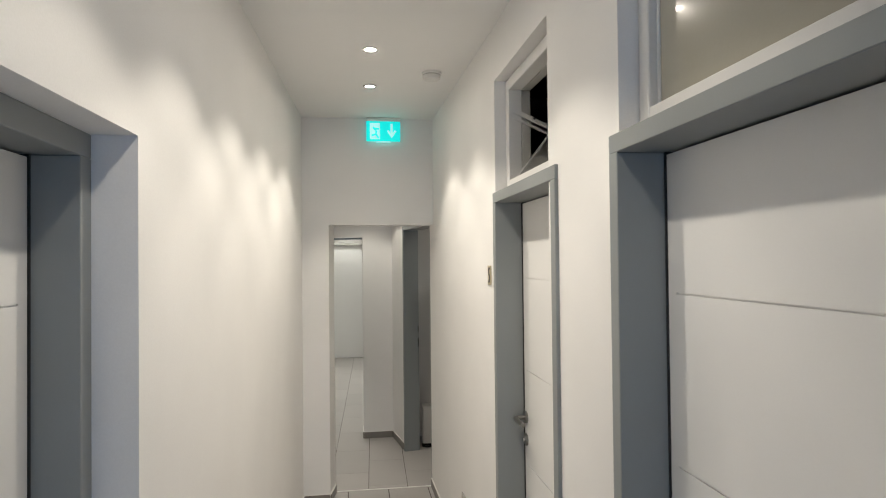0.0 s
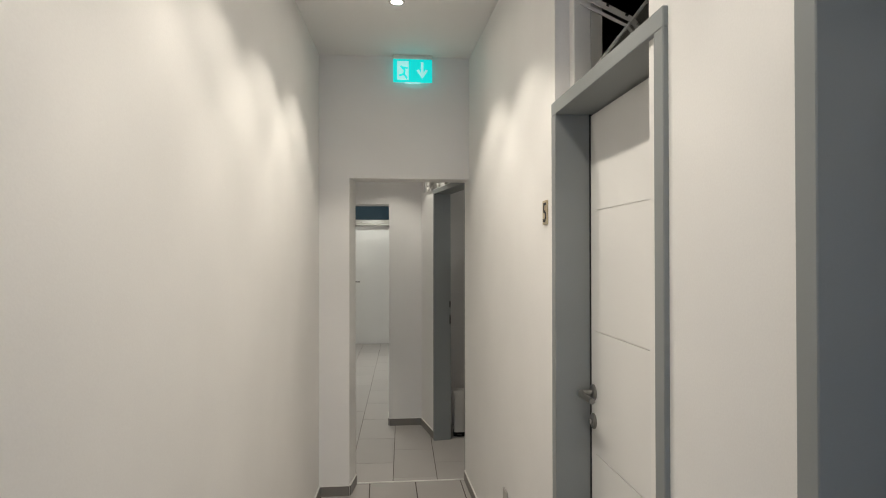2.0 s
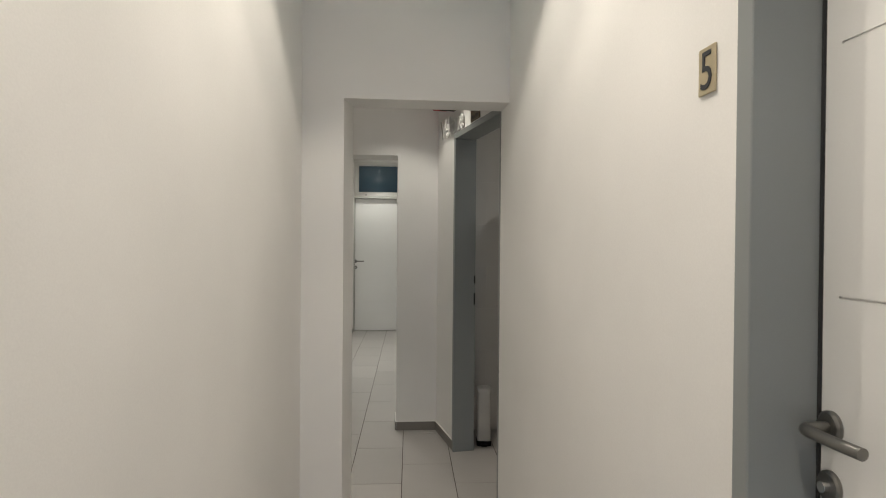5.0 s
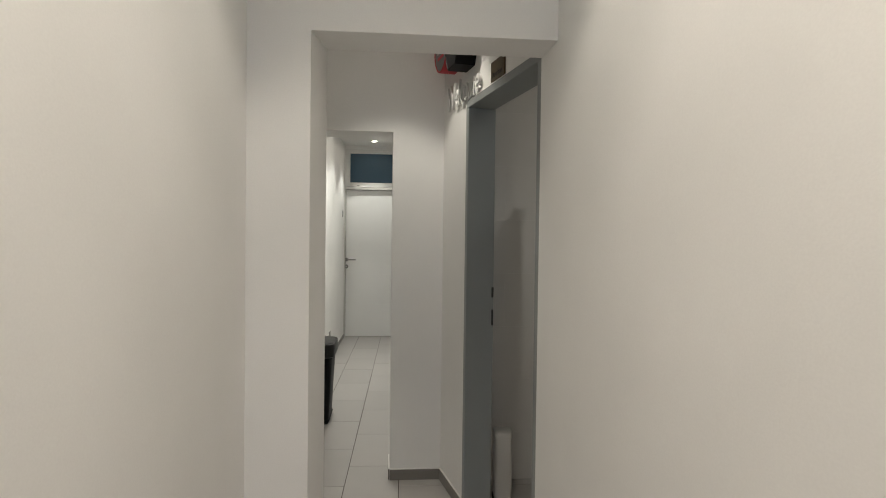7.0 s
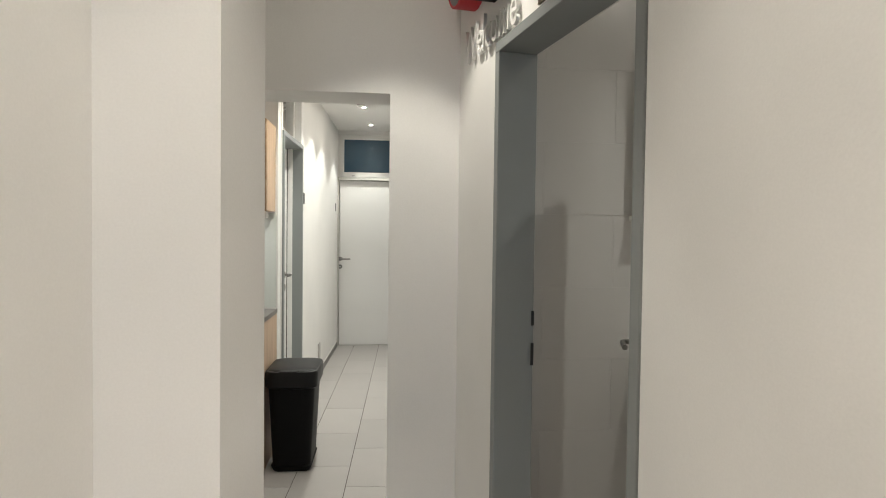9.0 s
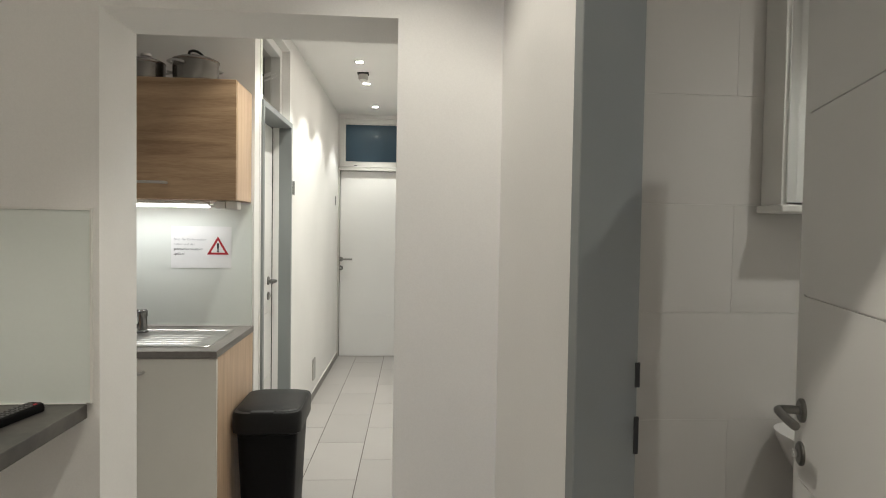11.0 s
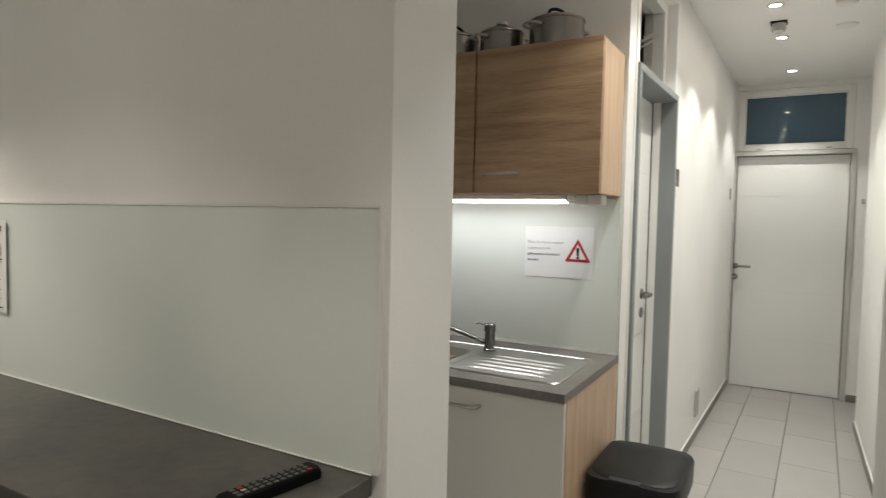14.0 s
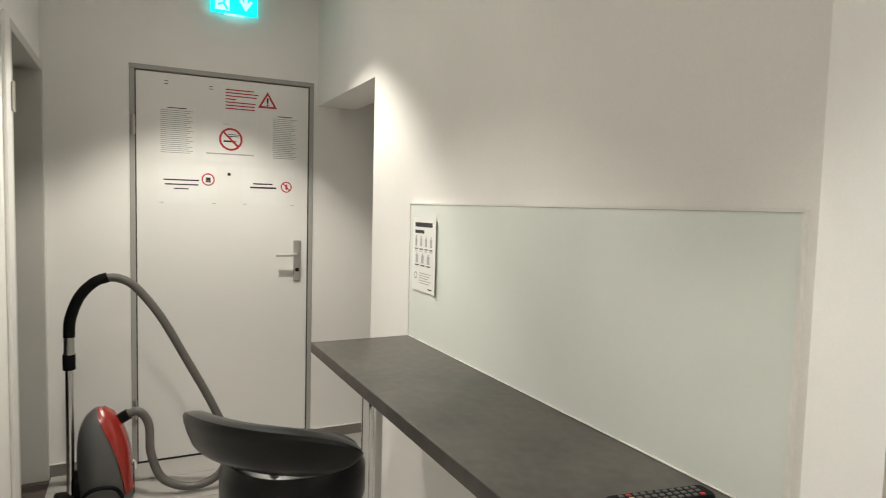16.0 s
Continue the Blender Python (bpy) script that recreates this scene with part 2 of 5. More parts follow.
def tube(path, radius, seg=12, bm=None, rib=0.0):
    """A tube along a path; rib makes every second ring wider."""
    bm = bm or bmesh.new()
    path = [Vector(p) for p in path]
    rings, up = [], Vector((0.13, 0.31, 0.94))
    for n, p in enumerate(path):
        d = (path[min(n + 1, len(path) - 1)] - path[max(n - 1, 0)]).normalized()
        a = (up - d * up.dot(d)).normalized()
        b = d.cross(a)
        up = a
        r = (radius(n / (len(path) - 1)) if callable(radius) else radius) + (rib if n % 2 else 0)
        rings.append([bm.verts.new(p + r * (math.cos(2 * math.pi * k / seg) * a + math.sin(2 * math.pi * k / seg) * b)) for k in range(seg)])
    for a, b in zip(rings, rings[1:]):
        for k in range(seg):
            bm.faces.new((a[k], a[(k + 1) % seg], b[(k + 1) % seg], b[k]))
    bm.faces.new(rings[0])
    bm.faces.new(rings[-1])
    return bm


def prism(bm, footprint, z0, z1):
    lo = [bm.verts.new((x, y, z0)) for x, y in footprint]
    hi = [bm.verts.new((x, y, z1)) for x, y in footprint]
    bm.faces.new(lo)
    bm.faces.new(hi)
    for k in range(len(lo)):
        j = (k + 1) % len(lo)
        bm.faces.new((lo[k], lo[j], hi[j], hi[k]))
    return bm


def loft(sections, bm=None):
    """Skins closed rings of equal length, capped at both ends."""
    bm = bm or bmesh.new()
    rings = [[bm.verts.new(p) for p in s] for s in sections]
    for a, b in zip(rings, rings[1:]):
        for k in range(len(a)):
            j = (k + 1) % len(a)
            bm.faces.new((a[k], a[j], b[j], b[k]))
    bm.faces.new(rings[0])
    bm.faces.new(rings[-1])
    return bm


def rounded_rect(x0, x1, y0, y1, r, z, seg=5):
    out = []
    for cx, cy, a0 in ((x1 - r, y1 - r, 0), (x0 + r, y1 - r, 90), (x0 + r, y0 + r, 180), (x1 - r, y0 + r, 270)):
        for k in range(seg + 1):
            a = radians(a0 + 90 * k / seg)
            out.append((cx + r * math.cos(a), cy + r * math.sin(a), z))
    return out


def letters(body, size, depth=0.001):
    """The text as a mesh standing in x and z, its start at the origin, facing -y."""
    cu = bpy.data.curves.new("letters", "FONT")
    cu.body, cu.size, cu.extrude, cu.resolution_u = body, size, depth, 3
    ob = bpy.data.objects.new("letters", cu)
    scene.collection.objects.link(ob)
    me = bpy.data.meshes.new_from_object(ob.evaluated_get(bpy.context.evaluated_depsgraph_get()))
    bpy.data.objects.remove(ob)
    bpy.data.curves.remove(cu)
    bm = bmesh.new()
    bm.from_mesh(me)
    bpy.data.meshes.remove(me)
    bmesh.ops.transform(bm, verts=bm.verts, matrix=Matrix.Rotation(radians(90), 4, "X"))
    return bm


def along(p, q):
    """A pose at p on the ground whose x runs to q; its -y side is the one on the right hand of that way."""
    return Matrix.Translation((*p, 0)) @ Matrix.Rotation(math.atan2(q[1] - p[1], q[0] - p[0]), 4, "Z")


# ---- structure: walls, floor, ceilings ----


def wall(name, segments, label, material=M_WALL):
    """One object for each stretch of the wall; a stretch that starts above the floor is a lintel."""
    for fp, z0, z1 in segments:
        over = z0 > 0.5 and len(segments) > 1
        tagged(part(name + ("_lintel" if over else ""), prism(bmesh.new(), fp, z0, z1), material), "white painted lintel over an opening" if over else label, "lintel" if over else "wall", kind="structure")


def rect(x0, x1, y0, y1):
    return [(x0, y0), (x1, y0), (x1, y1), (x0, y1)]


def west_x(y):
    return -1.104 + 0.0379 * (y + 3.034)


def wc_x(y):
    return -0.25 + 0.175 * (1.556 - y)


def left_b(y):
    return -1.235 + 0.0302 * (y - 3.03)


TOP = 2.95
TR_TOP = 2.525
# corridor with the numbered doors
wall("wall_east", [(rect(0, 0.155, -6.5, -3.98), 0, TOP), (rect(0, 0.155, -3.98, -3.134), TR_TOP, TOP), (rect(0, 0.155, -3.134, -2.60), 0, TOP),
                   (rect(0, 0.155, -2.60, -1.848), TR_TOP, TOP), ([(0, -1.848), (-0.043, 0.19), (0.2, 0.19), (0.155, -1.848)], 0, TOP)], "white painted plaster corridor wall with two grey-framed doors")
wall("wall_west", [([(west_x(-6.5), -6.5), (west_x(-3.95), -3.95), (-1.45, -3.95), (-1.45, -6.5)], 0, TOP),
                   ([(west_x(-3.95), -3.95), (west_x(-3.04), -3.04), (-1.45, -3.04), (-1.45, -3.95)], 2.024, TOP),
                   ([(west_x(-3.04), -3.04), (west_x(0), 0), (-1.45, 0), (-1.45, -3.04)], 0, TOP)], "white painted plaster corridor wall, blank")
wall("wall_end", [([(-3.42, 0), (-0.8, 0), (-0.77, 0.19), (-3.42, 0.19)], 0, TOP), ([(-0.8, 0), (-0.03, 0), (-0.03, 0.19), (-0.77, 0.19)], 1.99, TOP), (rect(0.2, 1.5, 0, 0.19), 0, TOP),
                  (rect(-4.26, -3.42, 0, 0.19), 2.03, TOP), (rect(-4.45, -4.26, 0, 0.19), 0, TOP)], "white wall with an open passage under a lintel")
wall("wall_south", [(rect(-1.45, -0.95, -6.7, -6.5), 0, TOP), (rect(-0.15, 0.2, -6.7, -6.5), 0, TOP), (rect(-0.95, -0.15, -6.7, -6.5), 2.1, TOP)], "plain white wall round a glazed entrance")
# lobby
wall("wall_panel", [(rect(-4.3, -3.335, 1.556, 1.79), 1.985, TOP), (rect(-3.335, -1.306, 1.556, 1.79), 0, TOP), (rect(-1.306, -0.535, 1.556, 1.79), 1.953, TOP),
                    (rect(-0.535, 1.5, 1.556, 1.79), 0, TOP)], "white wall with an open passage to the kitchen corridor")
wall("wall_lobby_west", [(rect(-4.45, -4.3, 0.19, 0.59), 0, TOP), (rect(-4.45, -4.3, 0.59, 1.53), 2.09, TOP), (rect(-4.45, -4.3, 1.53, 3.2), 0, TOP)], "white wall round the exit door")
F0, F1 = 0.26, 1.10
wall("wall_washroom", [([(wc_x(0.19), 0.19), (wc_x(F0), F0), (wc_x(F0) + 0.13, F0 + 0.02), (wc_x(0.19) + 0.13, 0.19)], 0, TOP),
                       ([(wc_x(F0), F0), (wc_x(F1), F1), (wc_x(F1) + 0.13, F1 + 0.02), (wc_x(F0) + 0.13, F0 + 0.02)], 2.0, TOP),
                       ([(wc_x(F1), F1), (wc_x(1.556), 1.556), (wc_x(1.556) + 0.13, 1.556), (wc_x(F1) + 0.13, F1 + 0.02)], 0, TOP)], "white wall round the washroom door")
wall("wall_washroom_east", [(rect(1.35, 1.5, 0.19, 1.556), 0, TOP)], "plain white washroom wall")
wall("wall_passage", [(rect(-3.335, -3.2, 1.79, 3.2), 0, TOP), (rect(-4.45, -3.2, 3.2, 3.35), 0, TOP)], "plain white side passage wall")
# kitchen corridor
wall("wall_kitchen", [(rect(-2.75, left_b(3.03), 3.03, 3.14), 0, TOP), (rect(-2.75, -2.6, 1.79, 3.03), 0, TOP)], "white wall of the kitchen recess")
D0, D1 = 3.185, 3.905
wall("wall_corridor_west", [([(left_b(3.14), 3.14), (left_b(D0), D0), (left_b(D0) - 0.165, D0), (left_b(3.14) - 0.165, 3.14)], 0, TOP),
                            ([(left_b(D0), D0), (left_b(D1), D1), (left_b(D1) - 0.165, D1), (left_b(D0) - 0.165, D0)], 2.5, TOP),
                            ([(left_b(D1), D1), (left_b(6.5), 6.5), (left_b(6.5) - 0.165, 6.5), (left_b(D1) - 0.165, D1)], 0, TOP)], "white corridor wall with a door beside the kitchen")
wall("wall_corridor_east", [(rect(-0.24, -0.05, 1.79, 5.72), 0, TOP), (rect(0.6, 0.75, 5.5, 6.7), 0, TOP), (rect(-0.05, 0.6, 5.5, 5.72), 0, TOP)], "white corridor wall beside an alcove")
wall("wall_far", [(rect(-1.5, -1.12, 6.5, 6.7), 0, TOP), (rect(-1.12, -0.28, 6.5, 6.7), 2.545, TOP), (rect(-0.28, 0.75, 6.5, 6.7), 0, TOP)], "white wall round the far door")

for nm, fp, z in (("ceiling_entrance", [(-1.45, -6.7), (0.2, -6.7), (0.2, 0.0), (-1.45, 0.0)], CEIL_A), ("ceiling_lobby", rect(-4.45, 1.5, 0.19, 1.556), CEIL_L),
                  ("ceiling_passage", rect(-4.3, -3.335, 1.79, 3.2), 2.5), ("ceiling_kitchen", rect(-2.6, -0.24, 1.79, 5.72), CEIL_B), ("ceiling_alcove", rect(-1.3, 0.6, 5.72, 6.5), CEIL_B)):
    bm = bmesh.new()
    prism(bm, fp, z, z + 0.1)
    tagged(part(nm, bm, M_CEIL), "white painted ceiling with small downlights", "ceiling", kind="structure")
# unseen closed shell added to keep the rooms that are not entered dark
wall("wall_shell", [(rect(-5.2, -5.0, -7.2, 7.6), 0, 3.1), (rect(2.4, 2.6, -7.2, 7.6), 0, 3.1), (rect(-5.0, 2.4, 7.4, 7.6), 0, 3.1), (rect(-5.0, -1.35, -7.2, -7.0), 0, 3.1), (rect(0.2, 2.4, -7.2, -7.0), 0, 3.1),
                    (rect(-1.35, 0.2, -7.2, -7.0), 2.2, 3.1)], "unseen outer wall added to keep the rooms dark", M_DARKROOM)
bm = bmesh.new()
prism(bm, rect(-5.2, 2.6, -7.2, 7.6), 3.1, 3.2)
tagged(part("roof_slab", bm, M_DARKROOM), "unseen roof slab added to keep the rooms dark", "ceiling", kind="structure")
bm = bmesh.new()
prism(bm, rect(-5.2, 2.6, -7.2, 7.6), -0.2, -0.0025)
FLOOR = tagged(part("floor", bm, M_GROUT), "grey rectangular floor tiles with dark joints", "floor", kind="structure")

# ---- downlights ----


def downlight(x, y, z):
    lamp = thing("downlight", "small round recessed ceiling downlight with a satin metal ring, lit", "downlight", pose(x, y, z), "recessed ceiling downlights")
    part("trim_ring", lathe([(0.026, 0.004), (0.027, -0.003), (0.030, -0.0055), (0.039, -0.005), (0.042, 0.0), (0.042, 0.004)], 24), M_SATIN, lamp, smooth=True)
    part("lamp", lathe([(0.0, -0.0022), (0.0255, -0.0015), (0.0255, 0.003)], 24), M_LAMPGLOW, lamp, "glowing lamp face", True)
    return lamp


first = downlight(*LIGHTS_A[0], CEIL_A)
for n, (x, y) in enumerate(LIGHTS_A):
    if n:
        copy_thing(first, pose(x, y, CEIL_A))
    spot("downlight_beam", x, y, CEIL_A - 0.012, POWER_A[n])
for (x, y), power, angle in zip(LIGHTS_L, POWER_L, ANGLE_L):
    copy_thing(first, pose(x, y, CEIL_L))
    spot("downlight_beam", x, y, CEIL_L - 0.012, power, angle, 0.4, WARM_L)
for x, y in LIGHTS_B:
    copy_thing(first, pose(x, y, CEIL_B))
    spot("downlight_beam", x, y, CEIL_B - 0.012, POWER_B, 96, 0.4, WARM_B)
# daylight from the glazed entrance behind the walk's start
area("entrance_daylight", look((-0.55, -6.45, 1.15), (-0.55, -3, 1.15)), 0.8, 1.9, 8.5, (0.40, 0.62, 1.0))
# unseen downlight added to brighten the dim washroom
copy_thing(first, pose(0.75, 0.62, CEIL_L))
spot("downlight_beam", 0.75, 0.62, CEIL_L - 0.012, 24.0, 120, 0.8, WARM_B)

# ---- doors and transom windows ----


def lever_handle(parent, x, y, z, way, name="handle"):
    """A lever on a round rosette; the lever runs along x in the direction way, off a face that looks to -y."""
    bm = lathe([(0.0, -0.009), (0.022, -0.009), (0.026, -0.006), (0.026, 0.0)], 24, m=Matrix.Translation((x, y, z)) @ Matrix.Rotation(radians(-90), 4, "X"))
    path = smooth_path([(x, y, z), (x, y - 0.035, z), (x + way * 0.006, y - 0.048, z), (x + way * 0.02, y - 0.053, z), (x + way * 0.07, y - 0.053, z), (x + way * 0.125, y - 0.05, z)], 5)
    tube(path, 0.0095, 12, bm)
    h = part(name, bm, M_HANDLE, parent, "brushed steel lever handle on a round rosette", True)
    bm = lathe([(0.0, -0.008), (0.022, -0.008), (0.026, -0.005), (0.026, 0.0)], 24, m=Matrix.Translation((x, y, z - 0.095)) @ Matrix.Rotation(radians(-90), 4, "X"))
    part("lock_rosette", bm, M_HANDLE, parent, "round steel lock rosette", True)
    bm = bmesh.new()
    cyl(bm, (x, y - 0.006, z - 0.095), (x, y - 0.018, z - 0.095), 0.009, seg=14)
    part("lock_cylinder", bm, M_CHROME, parent, "", True)
    return h


def leaf_mesh(w, h, t, grooves):
    """A flat leaf with shallow cross grooves on its -y face."""
    bm = bmesh.new()
    box(bm, 0, w, 0.004, t, 0, h)
    if not grooves:
        box(bm, 0, w, 0, 0.004, 0, h)
        return bm
    box(bm, 0, 0.035, 0, 0.004, 0, h)
    box(bm, w - 0.035, w, 0, 0.004, 0, h)
    levels = [0.0] + list(grooves) + [h]
    for n, (a, b) in enumerate(zip(levels, levels[1:])):
        box(bm, 0.035, w - 0.035, 0, 0.004, a + (0.002 if n else 0), b - (0.002 if n < len(levels) - 2 else 0))
    return bm


GROOVES = (0.44, 0.845, 1.25, 1.647)


def door(name, label, p, q, height, depth, recess, fw=0.04, grooves=GROOVES, handle=None, way=1, leaf=True, proud=0.012, gasket=True, frame_mat=M_FRAME):
    m = along(p, q)
    w = math.dist(p, q)
    d = thing(name, label, "door", m, kind="structure")
    bm = bmesh.new()
    box(bm, 0, fw, -proud, depth, 0, height - fw, 0.002)
    box(bm, w - fw, w, -proud, depth, 0, height - fw, 0.002)
    box(bm, 0, w, -proud, depth, height - fw, height, 0.002)
    part("door_frame", bm, frame_mat, d, "grey lacquered door frame")
    if leaf:
        bm = leaf_mesh(w - 2 * fw - 0.012, height - fw - 0.012, 0.04, grooves)
        bmesh.ops.transform(bm, verts=bm.verts, matrix=Matrix.Translation((fw + 0.006, recess, 0.006)))
        lf = part("door_leaf", bm, M_DOOR, d, "white lacquered door leaf with fine cross grooves" if grooves else "plain white door leaf")
        if gasket:
            part("rubber_seal", boxes([(fw - 0.001, fw + 0.0055, recess - 0.004, recess + 0.03, 0, height - fw), (w - fw - 0.0055, w - fw + 0.001, recess - 0.004, recess + 0.03, 0, height - fw)]), M_GASKET, d, "dark rubber seal")
        if handle is not None:
            lever_handle(lf, handle, recess, 1.05, way)
    return d


def transom(name, label, p, q, z0, z1, glass, tilt=0.0, inset=0.05, bar=0.05, depth=0.06, slots=True, stay=1):
    """A small window over a door; tilt: degrees by which its sash leans into the room behind."""
    m = along(p, q)
    w = math.dist(p, q)
    win = thing(name, label, "window", m, kind="structure")
    y0, y1 = inset, inset + depth
    rows = [(0, bar, y0, y1, z0, z1), (w - bar, w, y0, y1, z0, z1), (bar, w - bar, y0, y1, z0, z0 + bar), (bar, w - bar, y0, y1, z1 - bar, z1)]
    part("window_frame", boxes(rows, 0.003), M_UPVC, win, "white plastic window frame")
    if slots:
        bm = bmesh.new()
        for x in (w * 0.2, w * 0.8):
            box(bm, x - 0.016, x + 0.016, y0 - 0.001, y0 + 0.002, z0 + 0.012, z0 + 0.018)
        part("drain_slot", bm, M_GASKET, win)
    # deeper step of the white frame, greyed in place of its shade
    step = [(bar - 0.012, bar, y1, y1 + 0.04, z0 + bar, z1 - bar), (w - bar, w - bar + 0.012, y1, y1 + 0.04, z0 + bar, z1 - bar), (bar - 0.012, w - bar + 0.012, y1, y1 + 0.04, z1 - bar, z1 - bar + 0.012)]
    part("inner_rebate", boxes(step, 0.002), M_FRAMEPALE, win, "inner step of the frame, shade put in as grey")
    hinge = Matrix.Translation((0, y0 + 0.02, z0 + bar)) @ Matrix.Rotation(radians(-tilt), 4, "X")
    sw, sh, sb = w - 2 * bar, z1 - z0 - 2 * bar, 0.010
    bm = boxes([(bar, bar + sb, 0, 0.016, 0, sh), (bar + sw - sb, bar + sw, 0, 0.016, 0, sh), (bar + sb, bar + sw - sb, 0, 0.016, 0, sb), (bar + sb, bar + sw - sb, 0, 0.016, sh - sb, sh)], 0.002)
    bmesh.ops.transform(bm, verts=bm.verts, matrix=hinge)
    sash = part("sash", bm, M_UPVC, win, "white sash tilted inwards" if tilt else "closed white sash")
    bm = boxes([(bar + sb, bar + sw - sb, 0.005, 0.011, sb, sh - sb)])
    bmesh.ops.transform(bm, verts=bm.verts, matrix=hinge)
    part("pane", bm, glass, sash, "grey glass pane")
    if tilt:
        top = hinge @ Vector((0, 0.01, sh * 0.8))
        for n, off in enumerate((0.0, 0.03)):
            for x in (bar + 0.01, w - bar - 0.02):
                a, b = Vector((x, y0 + 0.02, z1 - bar - 0.09 - off)), Vector((x, top.y, top.z - 0.03 - off))
                turn = Matrix.Translation(a) @ (b - a).to_track_quat("Y", "Z").to_matrix().to_4x4()
                wide = 0.005 if n else 0.010
                bm = box(bmesh.new(), -0.002, 0.002, 0, (b - a).length, -wide, wide, m=turn)
                arm = part("stay_arm", bm, M_UPVC, win, "flat white stay arm")
                if not n:
                    for s_ in (0.45, 0.78):
                        part("rivet", box(bmesh.new(), -0.0035, 0.0035, s_ * (b - a).length - 0.005, s_ * (b - a).length + 0.005, 0.002, 0.012, m=turn), M_GASKET, arm)
    return win


# opaque grey stands in for the reflection on the clear sash panes
M_SASH = mat("reflection_grey_sash_glass", (0.13, 0.127, 0.115), 0.12, vary=0.06, scale=2, spread=0.03)
M_FROST = mat("beige_frosted_glass", (0.42, 0.40, 0.33), 0.16, vary=0.03, scale=1.5, coat=0.5)

door("door_1", "closed white door in a grey frame in the corridor", (0, -3.10), (0, -4.05), 2.03, 0.155, 0.11, 0.045, handle=0.09, way=1)
door("door_2", "closed white door in a grey frame beside a number plate", (0, -1.843), (0, -2.693), 2.026, 0.155, 0.11, 0.045, handle=0.075, way=1)
door("door_3", "closed white door set deep in a plastered reveal", (-1.203, -3.95), (-1.203, -3.04), 2.024, 0.165, 0.103, 0.055, handle=0.75, way=-1, proud=0.0)
door("door_4", "closed white door in a grey frame beside the kitchen", (left_b(3.165), 3.165), (left_b(3.935), 3.935), 2.05, 0.165, 0.108, 0.032, handle=0.635, way=-1)
door("door_5", "closed white door with fine cross grooves at the corridor's end", (-1.15, 6.5), (-0.255, 6.5), 2.03, 0.10, 0.05, 0.035, handle=0.05, way=1, gasket=False, frame_mat=M_FRAMEPALE)
D6 = door("door_6", "open washroom doorway with a grey frame", (wc_x(1.108), 1.108), (wc_x(0.235), 0.235), 2.035, 0.128, 0.1, 0.036, leaf=False)
D7 = door("door_7", "plain white exit door with pinned paper notices", (-4.3, 0.575), (-4.3, 1.532), 2.112, 0.10, 0.004, 0.025, grooves=(), handle=None, proud=0.006, frame_mat=M_FRAMEMID)
D8 = door("door_8", "open doorway with a pale grey frame in the lobby", (-3.42, 0.19), (-4.29, 0.19), 2.06, 0.13, 0.1, 0.04, leaf=False, frame_mat=M_FRAMEPALE)

transom("window_1", "closed white transom window with frosted pane over a door", (0, -3.137), (0, -3.977), 2.032, 2.522, M_FROST)
transom("window_2", "white transom window tilted open to a dark room", (0, -1.851), (0, -2.597), 2.028, 2.522, M_SASH, tilt=38)
transom("window_3", "white transom window tilted open over the kitchen door", (left_b(3.188), 3.188), (left_b(3.902), 3.902), 2.052, 2.498, M_SASH, tilt=38)
transom("window_4", "dark blue transom window mirroring the ceiling lamps", (-1.118, 6.5), (-0.282, 6.5), 2.034, 2.543, M_BLUEGLASS, inset=0.012)

# open washroom leaf and the leaf folded back in the lobby
ld = thing("washroom_door_leaf", "white grooved washroom door standing half open", "door", along((0.372, 1.195), (0.062, 0.30)))
lf = part("leaf", leaf_mesh(0.93, 1.95, 0.04, GROOVES), M_DOOR, ld)
ld.location.z = 0.008
lever_handle(lf, 0.055, 0.0, 1.0, 1)
for z in (0.25, 1.65):
    part("hinge", boxes([(0.924, 0.94, 0.0, 0.03, z, z + 0.1)], 0.003), M_STEEL, ld)
for z0, z1 in ((1.058, 1.108), (0.922, 0.998)):
    part("latch_slot", boxes([(0.0495, 0.052, 0.113, 0.123, z0 + 0.02, z1 + 0.02)]), M_GASKET, D6, "black latch opening")
part("architrave", boxes([(-0.09, -0.001, -0.014, -0.001, 0.0, 2.06)], 0.002), M_UPVC, D8, "white trim board")
part("hinge", boxes([(-0.012, 0.008, -0.026, -0.0145, 1.72, 1.83)], 0.003), M_STEEL, D8)

# exit door's long-plate handle and hinges
D7_LEAF = [c for c in D7.children if c.name.startswith("door_leaf")][0]
HX = 0.867
ep = part("handle_plate", boxes([(HX - 0.02, HX + 0.02, -0.006, 0.0035, 0.965, 1.20)], 0.003, 2), M_SATIN, D7_LEAF, "long brushed steel handle plate")
path = smooth_path([(HX, -0.002, 1.12), (HX, -0.04, 1.12), (HX - 0.008, -0.052, 1.12), (HX - 0.054, -0.055, 1.12), (HX - 0.129, -0.052, 1.12)], 5)
# black strip painted in for the shaded gap below the exit door
part("bottom_seal", boxes([(0.03, 0.925, 0.002, 0.03, 0.0, 0.011)]), M_GASKET, D7, "dark strip put in for the shaded gap under the leaf")
part("lever", tube(path, 0.009, 12), M_SATIN, D7_LEAF, "", True)
bm = bmesh.new()
cyl(bm, (HX, -0.004, 1.03), (HX, -0.016, 1.03), 0.011, seg=14)
part("lock_cylinder", bm, M_GASKET, D7_LEAF)
for z in (0.25, 1.75):
    bm = bmesh.new()
    cyl(bm, (0.018, -0.014, z), (0.018, -0.014, z + 0.1), 0.009, seg=12)
    part("hinge", bm, M_STEEL, D7, "grey barrel hinge", True)
bm = lathe([(0.0, 0.045), (0.012, 0.045), (0.02, 0.03), (0.022, 0.0), (0.0, 0.0)], 16)
